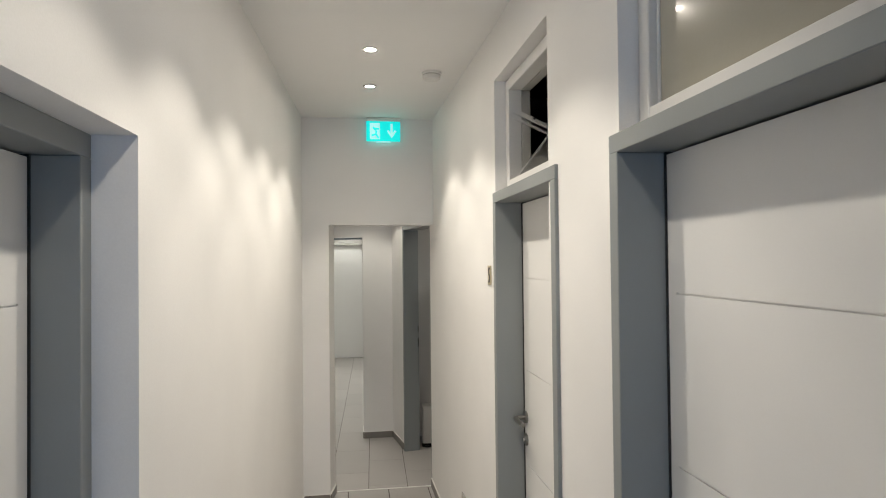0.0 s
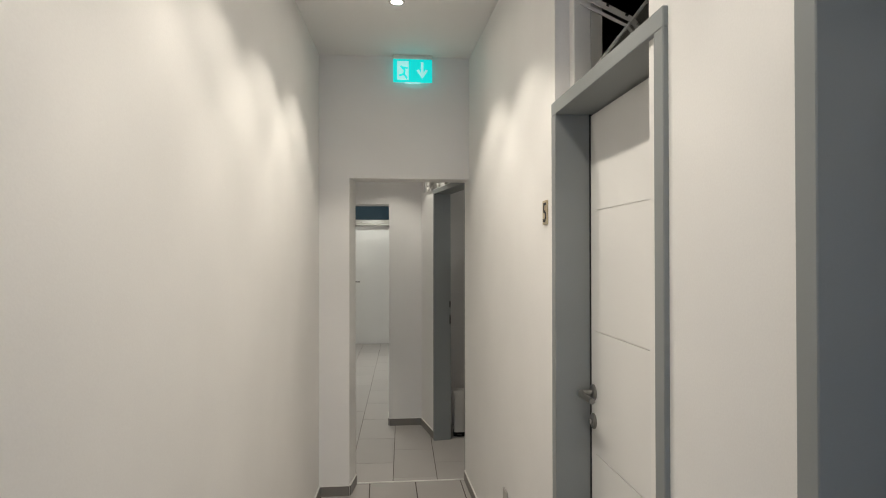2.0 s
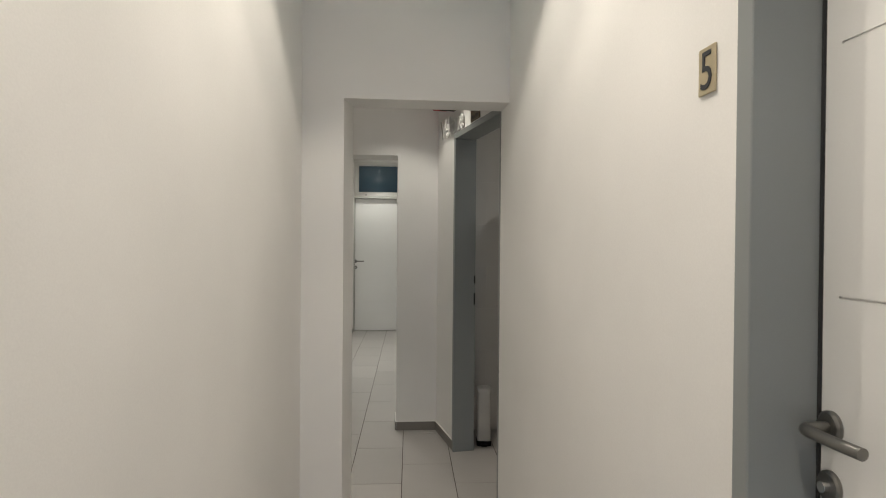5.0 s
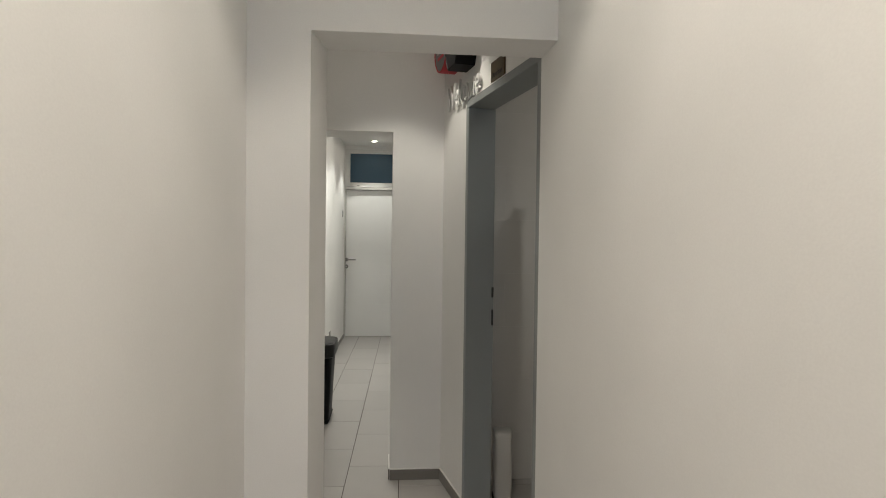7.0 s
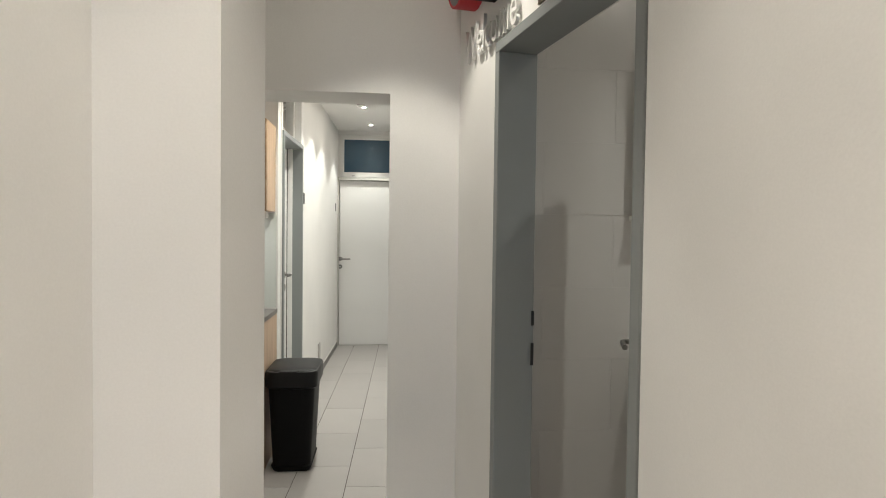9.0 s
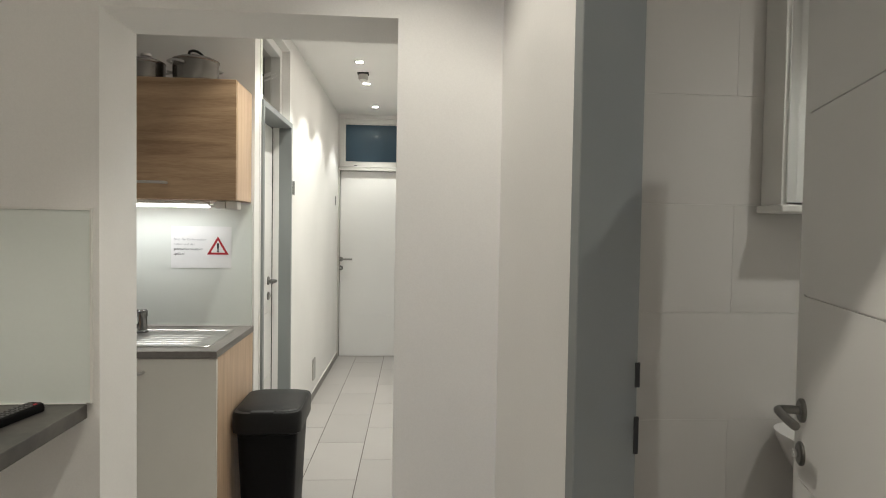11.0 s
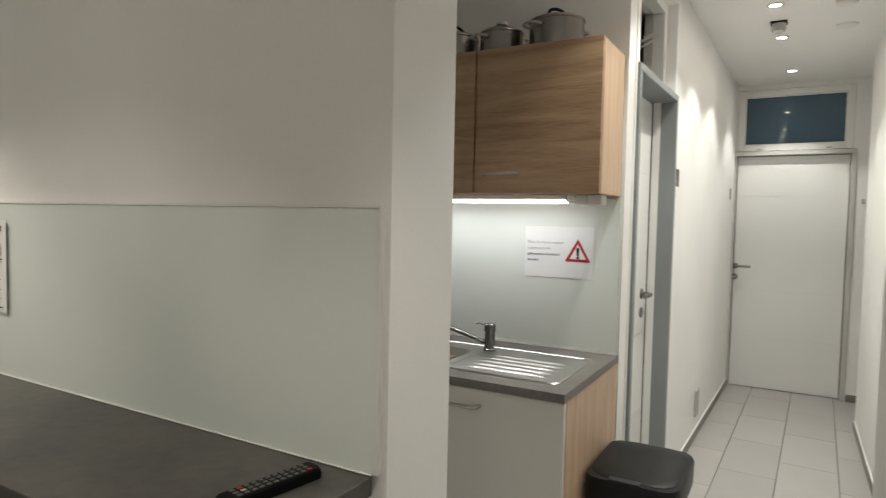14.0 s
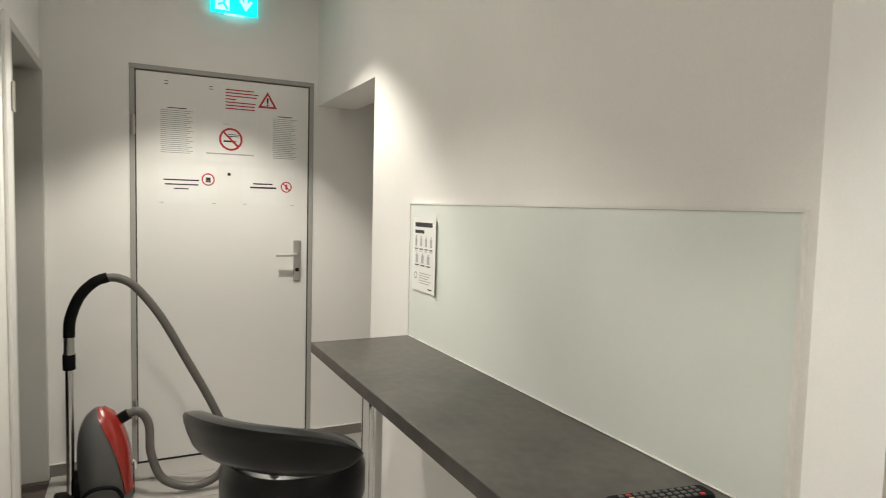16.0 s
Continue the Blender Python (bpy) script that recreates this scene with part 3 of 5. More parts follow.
ds = part("door_stop", bm, M_WHITEPL, None, "", True)
ds.matrix_world = pose(-4.25, 0.575, 0.0)
tagged(ds, "small white rubber door stop on the tiles", "door stop")

# ---- fixtures on walls and ceilings ----


def exit_sign(m):
    s = thing("exit_sign", "lit green escape route sign with a down arrow", "exit sign", m, "escape route signs")
    part("housing", boxes([(-0.125, 0.125, -0.02, 0.022, 0.145, 0.168)], 0.004, 2), M_WHITEPL, s, "white sign housing")
    part("light_panel", boxes([(-0.122, 0.122, -0.004, 0.006, 0.0, 0.145)], 0.001), M_EXIT, s, "glowing green panel")
    part("door_symbol", boxes([(-0.098, -0.025, -0.0055, -0.0035, 0.014, 0.132)]), M_EXITWHITE, s, "pale doorway symbol")
    bm = bmesh.new()
    for a, b in (((-0.075, 0.10), (-0.05, 0.075)), ((-0.05, 0.075), (-0.055, 0.05)), ((-0.055, 0.05), (-0.035, 0.022)), ((-0.058, 0.05), (-0.085, 0.04)), ((-0.06, 0.092), (-0.03, 0.088))):
        cyl(bm, (a[0], -0.0058, a[1]), (b[0], -0.0058, b[1]), 0.006, seg=6)
    part("route_stroke", bm, M_EXIT, s, "green strokes")
    bm = boxes([(0.052, 0.068, -0.0055, -0.0035, 0.05, 0.128)])
    pts = [(0.024, 0.075), (0.06, 0.022), (0.096, 0.075), (0.082, 0.082), (0.06, 0.05), (0.038, 0.082)]
    bm.faces.new([bm.verts.new((x, -0.0052, z)) for x, z in pts])
    part("arrow_symbol", bm, M_EXITWHITE, s, "pale down arrow")
    part("base_strip", boxes([(-0.05, 0.05, -0.006, 0.006, -0.007, 0.0)]), M_EXITWHITE, s)
    return s


exit_sign(pose(-0.402, -0.032, 2.595))
exit_sign(along((-4.272, 1.085), (-4.272, 2.0)) @ pose(0, 0, 2.425))
area("exit_sign_glow", look((-0.402, -0.045, 2.66), (-0.402, -2, 2.66)), 0.22, 0.12, 0.05, (0.1, 0.95, 0.9))


def smoke_alarm(m, label="round white smoke alarm on the ceiling"):
    s = thing("smoke_alarm", label, "smoke alarm", m)
    part("base_plate", lathe([(0.0, 0.0), (0.055, 0.0), (0.055, -0.012), (0.05, -0.014), (0.0, -0.014)], 32), M_WHITEPL, s, "", True)
    part("cover", lathe([(0.047, -0.014), (0.05, -0.02), (0.048, -0.036), (0.04, -0.042), (0.0, -0.043)], 32), M_WHITEPL, s, "", True)
    part("vent_gap", lathe([(0.0485, -0.0135), (0.0485, -0.0185), (0.045, -0.0185), (0.045, -0.0135)], 32), M_GREYPLATE, s)
    return s


smoke_alarm(pose(-0.19, -1.155, CEIL_A))
smoke_alarm(pose(-0.475, 4.42, CEIL_B))
bm = lathe([(0.0, -0.012), (0.05, -0.011), (0.056, -0.006), (0.058, 0.0)], 32)
bl = part("blank_cover", bm, M_WHITEPL, None, "", True)
bl.matrix_world = pose(-0.445, 4.94, CEIL_B)
tagged(bl, "flat round white junction cover on the ceiling", "ceiling cover")
ms = thing("motion_sensor", "white domed ceiling presence sensor on a metal bracket", "sensor", pose(-0.79, 4.73, CEIL_B))
part("bracket", boxes([(-0.044, 0.044, -0.04, 0.04, -0.010, 0.0)], 0.003, 2), M_GASKET, ms, "dark mounting plate")
part("body", lathe([(0.0, -0.072), (0.018, -0.069), (0.026, -0.06), (0.027, -0.046), (0.0, -0.044)], 28), M_WHITEPL, ms, "white domed lens", True)
part("collar", lathe([(0.026, -0.05), (0.034, -0.052), (0.038, -0.04), (0.036, -0.0105), (0.0, -0.0105)], 28), M_GREYPLATE, ms, "grey collar", True)


def plate(name, label, cat, m, w, h, material, depth=0.006, number=None, ink=M_INK):
    s = thing(name, label, cat, m)
    part("plate", boxes([(-w / 2, w / 2, -depth, 0, -h / 2, h / 2)], min(0.0015, depth / 3)), material, s)
    if number:
        bm = letters(number, h * 1.0, 0.0006)
        xs = [v.co.x for v in bm.verts]
        zs = [v.co.z for v in bm.verts]
        k = 0.8 * h / (max(zs) - min(zs))
        mm = Matrix.Translation((0, -depth - 0.0008, 0)) @ Matrix.Diagonal((k * 0.95, 1, k, 1)) @ Matrix.Translation((-(max(xs) + min(xs)) / 2, 0, -(max(zs) + min(zs)) / 2))
        bmesh.ops.transform(bm, verts=bm.verts, matrix=mm)
        part("number", bm, ink, s, "black numeral")
    return s


def east_face(y, z):
    x = 0.0 if y < -1.848 else -0.0211 * (y + 1.848)
    return along((x - 0.001, y), (x - 0.001 + 0.0211, y - 1.0)) @ pose(0, 0, z)


def west_b_face(y, z):
    return along((left_b(y) + 0.001, y), (left_b(y + 1) + 0.001, y + 1)) @ pose(0, 0, z)


plate("number_plate", "brass-coloured door number plate with a black 5", "number plate", east_face(-1.735, 1.66), 0.058, 0.088, M_GOLD, 0.004, "5")
plate("blind_socket", "white blank socket cover near the floor", "socket", east_face(-1.07, 0.37), 0.08, 0.08, M_GREYPLATE, 0.008)
plate("number_plate", "small dark number plate beside the kitchen door", "number plate", west_b_face(4.03, 1.645), 0.06, 0.09, M_GREYPL, 0.004)
plate("number_plate", "small dark number plate near the far door", "number plate", west_b_face(6.25, 1.66), 0.06, 0.09, M_GREYPL, 0.004)
plate("vent_cover", "grey vent cover low on the corridor wall", "vent cover", west_b_face(4.93, 0.235), 0.11, 0.17, M_GREYPLATE, 0.01)
plate("number_plate", "dark number plate on the corridor wall", "number plate", along((-0.241, 4.42), (-0.241, 3.0)) @ pose(0, 0, 1.67), 0.06, 0.09, M_GREYPL, 0.02)
plate("thermostat", "small white thermostat beside the far door", "thermostat", along((-0.2, 6.499), (1.0, 6.499)) @ pose(0, 0, 1.61), 0.025, 0.04, M_GREYPLATE, 0.02)

# ---- glazed entrance behind the start ----
ent = thing("door_9", "glazed entrance door letting daylight in", "door", along((-0.95, -6.5), (-0.15, -6.5)) @ pose(0, 0.1, 0), kind="structure")
part("door_frame", boxes([(0, 0.06, -0.03, 0.03, 0, 2.1), (0.74, 0.8, -0.03, 0.03, 0, 2.1), (0.06, 0.74, -0.03, 0.03, 2.04, 2.1), (0.06, 0.74, -0.03, 0.03, 0, 0.1)], 0.003), M_UPVC, ent)
M_CLEAR = mat("clear_glass", (0.95, 0.97, 0.97), 0.02, vary=0.005, trans=1.0)
pn = part("pane", boxes([(0.06, 0.74, -0.006, 0.006, 0.1, 2.04)]), M_CLEAR, ent)
pn.visible_shadow = False

# ---- baseboards and threshold ----


def baseboard(points, side=1):
    """A strip of tile along a line of wall points, on the left hand (side 1) or right hand (-1) of the way."""
    for p, q in zip(points, points[1:]):
        m = along(p, q)
        w = math.dist(p, q)
        b = thing("baseboard", "grey-brown tile baseboard with a white sealant line", "baseboard", m, kind="structure")
        n = max(1, round(w / 0.6))
        for k in range(n):
            bm = bmesh.new()
            y0, y1 = (0.0005, 0.009) if side > 0 else (-0.009, -0.0005)
            box(bm, k * w / n + 0.0008, (k + 1) * w / n - 0.0008, y0, y1, 0.0, 0.06, 0.001)
            part("tile", bm, M_BASE, b)
        bm = bmesh.new()
        y0, y1 = (0.0003, 0.008) if side > 0 else (-0.008, -0.0003)
        box(bm, 0, w, y0, y1, 0.06, 0.0645)
        part("sealant", bm, M_SEAL, b)


baseboard([(west_x(-6.5), -6.5), (west_x(-3.95), -3.95)], -1)
baseboard([(west_x(-3.04), -3.04), (west_x(0), 0.0), (-0.8, 0.0), (-0.77, 0.19), (-3.32, 0.19)], -1)
baseboard([(0, -6.5), (0, -4.06)], 1)
baseboard([(0, -3.09), (0, -2.70)], 1)
baseboard([(-0.0003, -1.835), (-0.043, 0.19)], 1)
baseboard([(-4.3, 0.19), (-4.3, 0.57)], -1)
baseboard([(-4.3, 1.535), (-4.3, 3.2)], -1)
baseboard([(-3.335, 1.79), (-3.335, 1.556), (-1.306, 1.556), (-1.306, 1.79)], -1)
baseboard([(-0.535, 1.79), (-0.535, 1.556), (-0.25, 1.556), (wc_x(1.115), 1.115)], -1)
baseboard([(left_b(3.94), 3.94), (left_b(6.5), 6.5)], -1)
baseboard([(-0.24, 1.79), (-0.24, 5.72), (0.6, 5.72)], 1)
baseboard([(-0.25, 6.5), (0.6, 6.5)], -1)
th = part("threshold_strip", boxes([(-0.8, -0.04, 0.196, 0.206, -0.004, 0.004)], 0.001), M_SEAL)
tagged(th, "thin pale joint strip between two tiled floors", "threshold", kind="structure")

# ---- kitchen ----


def bow_handle(parent, x0, x1, y, z):
    path = smooth_path([(x0, y, z), (x0, y - 0.022, z), (x0 + 0.012, y - 0.03, z), ((x0 + x1) / 2, y - 0.032, z), (x1 - 0.012, y - 0.03, z), (x1, y - 0.022, z), (x1, y, z)], 4)
    bm = tube(path, 0.0065, 10)
    return part("handle", bm, M_STEEL, parent, "slim steel bow handle", True)


def wall_cabinet(x0, x1, label):
    c = thing("wall_cabinet", label, "cabinet", pose(0, 0, 0), "kitchen wall cabinets")
    for a, b in ((x0 + 0.001, x0 + 0.017), (x1 - 0.017, x1 - 0.001)):
        part("side_panel", boxes([(a, b, 2.752, 3.028, 1.507, 2.043)], 0.0008), M_OAKV, c, "pale oak-effect side")
    for a, b, nm in ((1.507, 1.523, "bottom_panel"), (2.027, 2.043, "top_panel")):
        part(nm, boxes([(x0 + 0.0172, x1 - 0.0172, 2.752, 3.028, a, b)]), M_OAKV, c)
    part("back_panel", boxes([(x0 + 0.0172, x1 - 0.0172, 3.02, 3.028, 1.5232, 2.0268)]), M_OAKV, c)
    d = part("door", boxes([(x0 + 0.002, x1 - 0.002, 2.731, 2.749, 1.505, 2.045)], 0.0015), M_OAKH, c, "oak-effect door with horizontal grain")
    bow_handle(d, x0 + 0.05, x0 + 0.18, 2.731, 1.578)
    return c


wall_cabinet(-1.735, -1.249, "oak-effect kitchen wall cabinet with closed door")
wall_cabinet(-2.223, -1.737, "oak-effect kitchen wall cabinet under stacked pots")


def base_cabinet(x0, x1, end):
    c = thing("base_cabinet", "cream-fronted kitchen base cabinet with oak-effect end panel", "cabinet", pose(0, 0, 0), "kitchen base cabinets")
    part("side_panel", boxes([(x0 + 0.001, x0 + 0.017, 2.408, 3.02, 0.1, 0.861)], 0.0008), M_OAKV, c)
    part("side_panel", boxes([(x1 - 0.018, x1 - 0.001, 2.408, 3.02, 0.0 if end else 0.1, 0.861)], 0.0008), M_OAKV, c, "oak-effect end panel" if end else "")
    part("bottom_panel", boxes([(x0 + 0.0172, x1 - 0.0182, 2.408, 3.02, 0.1, 0.116)]), M_OAKV, c)
    part("back_panel", boxes([(x0 + 0.0172, x1 - 0.0182, 3.01, 3.02, 0.1162, 0.861)]), M_OAKV, c)
    part("plinth", boxes([(x0 + 0.001, x1 - 0.02, 2.47, 2.486, 0.0, 0.099)]), M_CREAM, c)
    d = part("door", boxes([(x0 + 0.002, x1 - 0.002, 2.388, 2.406, 0.115, 0.858)], 0.0015), M_CREAM, c, "plain cream door")
    bow_handle(d, x0 + 0.155, x0 + 0.315, 2.388, 0.805)
    return c


base_cabinet(-1.836, -1.236, True)
base_cabinet(-2.438, -1.838, False)

wt = thing("worktop", "grey stone-effect kitchen worktop", "worktop", pose(0, 0, 0))
rows = [(-2.6, -2.15, 2.378, 3.028, 0.863, 0.89), (-1.33, -1.236, 2.378, 3.028, 0.863, 0.89), (-2.15, -1.33, 2.378, 2.49, 0.863, 0.89), (-2.15, -1.33, 2.86, 3.028, 0.863, 0.89)]
part("slab", boxes(rows), M_WORKK, wt)
part("edge_band", boxes([(-2.6, -1.2355, 2.3765, 2.3785, 0.8625, 0.8895), (-1.2365, -1.2345, 2.3785, 3.028, 0.8625, 0.8895)]), M_WORKK, wt)
part("sealant", boxes([(-2.6, -1.242, 3.012, 3.022, 0.89, 0.897)]), M_SEAL, wt)

# inset sink with drainer ridges
sk = thing("sink", "stainless steel sink with a ridged drainer", "sink", pose(0, 0, 0))
bm = bmesh.new()
ring_o = rounded_rect(-2.17, -1.288, 2.462, 2.888, 0.03, 0.891, 5)
ring_a = rounded_rect(-2.165, -1.293, 2.467, 2.883, 0.028, 0.8955, 5)
ring_b = rounded_rect(-2.152, -1.306, 2.48, 2.87, 0.022, 0.8955, 5)
ring_c = rounded_rect(-2.148, -1.31, 2.484, 2.866, 0.02, 0.892, 5)
rings = [[bm.verts.new(p) for p in r] for r in (ring_o, ring_a, ring_b, ring_c)]
for a, b in zip(rings, rings[1:]):
    for k in range(len(a)):
        j = (k + 1) % len(a)
        bm.faces.new((a[k], a[j], b[j], b[k]))
part("rim", bm, M_STEEL, sk, "rolled steel rim", True)
bm = bmesh.new()
n, y0, y1 = 0, 2.484, 2.866
profile = []
steps = 120
for k in range(steps + 1):
    y = y0 + (y1 - y0) * k / steps
    s = (y - 2.515) / 0.05
    ridge = 0.005 * max(0.0, math.cos((s % 1.0 - 0.5) * 2 * math.pi * 0.9)) if 0 <= s < 5 else 0.0
    profile.append((y, 0.8905 + ridge))
cols = [-1.70, -1.665, -1.645, -1.62, -1.40, -1.37, -1.35, -1.31]
weight = [0, 0, 0.2, 1, 1, 0.8, 0, 0]
grid = []
for x, w in zip(cols, weight):
    grid.append([bm.verts.new((x + 0.12 * max(0, (y - 2.48) / 0.4) * (0.14 if 2 <= cols.index(x) <= 5 else 0), y, 0.8905 + (z - 0.8905) * w)) for y, z in profile])
for a, b in zip(grid, grid[1:]):
    for k in range(steps):
        bm.faces.new((a[k], b[k], b[k + 1], a[k + 1]))
part("drainer", bm, M_STEEL, sk, "ridged draining board", True)
secs = [rounded_rect(-2.148, -1.70, 2.484, 2.866, 0.02, 0.8915, 5), rounded_rect(-2.11, -1.735, 2.51, 2.78, 0.05, 0.8915, 5), rounded_rect(-2.105, -1.74, 2.515, 2.775, 0.05, 0.885, 5), rounded_rect(-2.09, -1.755, 2.53, 2.76, 0.06, 0.76, 5), rounded_rect(-2.06, -1.785, 2.56, 2.73, 0.05, 0.745, 5)]
bm = bmesh.new()
rings = [[bm.verts.new(p) for p in r] for r in secs]
for a, b in zip(rings, rings[1:]):
    for k in range(len(a)):
        j = (k + 1) % len(a)
        bm.faces.new((a[k], a[j], b[j], b[k]))
bm.faces.new(rings[-1])
part("bowl", bm, M_STEEL, sk, "deep steel bowl", True)
bm = lathe([(0.0, 0.747), (0.02, 0.7465), (0.035, 0.749), (0.038, 0.7455)], 20, m=Matrix.Translation((-1.92, 2.645, 0)))
part("drain", bm, M_CHROME, sk, "", True)

# chrome tone lowered in place of the darker surroundings it would mirror
M_TAP = mat("darkened_chrome_tap", (0.24, 0.24, 0.24), 0.16, 1.0, vary=0.1)
tp = thing("kitchen_tap", "chrome single-lever kitchen tap", "tap", pose(-1.69, 2.815, 0.8915) @ Matrix.Diagonal((0.95, 0.95, 0.8, 1)))
part("body", lathe([(0.0, 0.0), (0.027, 0.0), (0.027, 0.008), (0.022, 0.012), (0.021, 0.09), (0.024, 0.095), (0.024, 0.125), (0.018, 0.132), (0.0, 0.133)], 24), M_TAP, tp, "", True)
part("spout", tube(smooth_path([(-0.01, -0.005, 0.035), (-0.06, -0.03, 0.06), (-0.14, -0.07, 0.1), (-0.2, -0.1, 0.118), (-0.225, -0.113, 0.1)], 5), 0.0105, 12), M_TAP, tp, "", True)
bm = bmesh.new()
box(bm, -0.065, 0.012, -0.008, 0.008, 0.122, 0.132, 0.003)
part("lever", bm, M_TAP, tp)

sb = thing("splashback", "pale green glass splashback behind the sink", "splashback", pose(0, 0, 0))
part("glass_panel", boxes([(-2.6, -1.243, 3.018, 3.027, 0.897, 1.498)], 0.001), M_SPLASH, sb)

# lamp under the wall cabinets
ul = thing("under_cabinet_lamp", "lit slim strip lamp under the wall cabinets", "strip lamp", pose(0, 0, 0))
part("housing", boxes([(-2.2, -1.39, 2.83, 2.885, 1.488, 1.5045)], 0.002), M_WHITEPL, ul, "white lamp housing")
part("tube", boxes([(-2.19, -1.405, 2.834, 2.881, 1.474, 1.488)], 0.003, 2), M_LEDGLOW, ul, "glowing tube")
part("cable", tube(smooth_path([(-1.42, 2.826, 1.497), (-1.40, 2.82, 1.492), (-1.385, 2.825, 1.478), (-1.36, 2.84, 1.48)], 5), 0.004, 8), M_WHITEPL, ul, "", True)
part("socket", boxes([(-1.37, -1.325, 2.83, 2.9, 1.468, 1.5045), (-1.322, -1.268, 2.83, 2.9, 1.465, 1.5045)], 0.006, 2), M_WHITEPL, ul, "white socket block")
area("under_cabinet_light", pose(-1.80, 2.857, 1.471), 0.77, 0.045, POWER_LED, COOL)


def notice(name, label, m, w, h, curl=0.0):
    """A sheet of paper whose lower left corner lies at m, facing -y."""
    s = thing(name, label, "notice", m)
    bm = bmesh.new()
    cols = 6
    front = [[bm.verts.new((w * k / cols, -0.001 - curl * max(0, k / cols - 0.8) ** 2 * 25, z)) for k in range(cols + 1)] for z in (0, h)]
    back = [[bm.verts.new((w * k / cols, -0.0004 - curl * max(0, k / cols - 0.8) ** 2 * 25, z)) for k in range(cols + 1)] for z in (0, h)]
    for k in range(cols):
        bm.faces.new((front[0][k], front[0][k + 1], front[1][k + 1], front[1][k]))
        bm.faces.new((back[0][k], back[1][k], back[1][k + 1], back[0][k + 1]))
    part("sheet", bm, M_PAPER, s)
    return s


def bars(parent, rows, material=M_INK, name="text_line"):
    for x0, x1, z0, z1 in rows:
        bm = bmesh.new()
        box(bm, x0, x1, -0.0016, -0.0011, z0, z1)
        part(name, bm, material, parent)


def ring_mark(parent, x, z, r, w, material, slash=True):
    bm = bmesh.new()
    seg = 28
    o = [[bm.verts.new((x + rr * math.cos(2 * math.pi * k / seg), -0.0016, z + rr * math.sin(2 * math.pi * k / seg))) for k in range(seg)] for rr in (r, r - w)]
    for k in range(seg):
        j = (k + 1) % seg
        bm.faces.new((o[0][k], o[0][j], o[1][j], o[1][k]))
    if slash:
        a = radians(135)
        d, nrm = Vector((math.cos(a), 0, math.sin(a))), Vector((math.sin(a), 0, -math.cos(a)))
        c = Vector((x, -0.0017, z))
        bm.faces.new([bm.verts.new(c + d * s1 * (r - w) + nrm * s2 * w / 2) for s1, s2 in ((-1, -1), (1, -1), (1, 1), (-1, 1))])
    part("prohibition_ring", bm, material, parent, "red prohibition ring")


def warning_triangle(parent, x, z, s):
    bm = bmesh.new()
    def tri(k, y):
        return [bm.verts.new((x + s * k * px, y, z + s * k * pz)) for px, pz in ((-0.5, -0.29), (0.5, -0.29), (0.0, 0.577))]
    o, i = tri(1.0, -0.0022), tri(0.66, -0.0022)
    for k in range(3):
        j = (k + 1) % 3
        bm.faces.new((o[k], o[j], i[j], i[k]))
    part("warning_triangle", bm, M_RED, parent, "red warning triangle")
    bm = bmesh.new()
    for poly in ([(-0.055, 0.25), (-0.035, -0.06), (0.035, -0.06), (0.055, 0.25)], [(-0.045, -0.17), (0.045, -0.17), (0.045, -0.09), (-0.045, -0.09)]):
        bm.faces.new([bm.verts.new((x + s * px, -0.0026, z + s * pz)) for px, pz in poly])
    part("exclamation_mark", bm, M_INK, parent)


def write(parent, body, size, x, z, material=M_INK, width=None):
    bm = letters(body, size, 0.0003)
    if width:
        xs = [v.co.x for v in bm.verts]
        bmesh.ops.transform(bm, verts=bm.verts, matrix=Matrix.Diagonal((width / (max(xs) - min(xs)), 1, 1, 1)))
    bmesh.ops.transform(bm, verts=bm.verts, matrix=Matrix.Translation((x, -0.002, z)))
    part("lettering", bm, material, parent)


kn = notice("notice_sheet", "white paper notice with a red warning triangle", pose(-1.632, 3.0165, 1.178), 0.29, 0.207, 0.0)
warning_triangle(kn, 0.225, 0.098, 0.105)
write(kn, "Bitte die Küche sauber", 0.0155, 0.012, 0.137, M_GREYINK, 0.155)
write(kn, "halten und das", 0.0155, 0.012, 0.113, M_GREYINK, 0.10)
write(kn, "gebrauchte Geschirr", 0.0155, 0.012, 0.089, M_INK, 0.14)
write(kn, "spülen!", 0.0155, 0.012, 0.065, M_INK, 0.05)


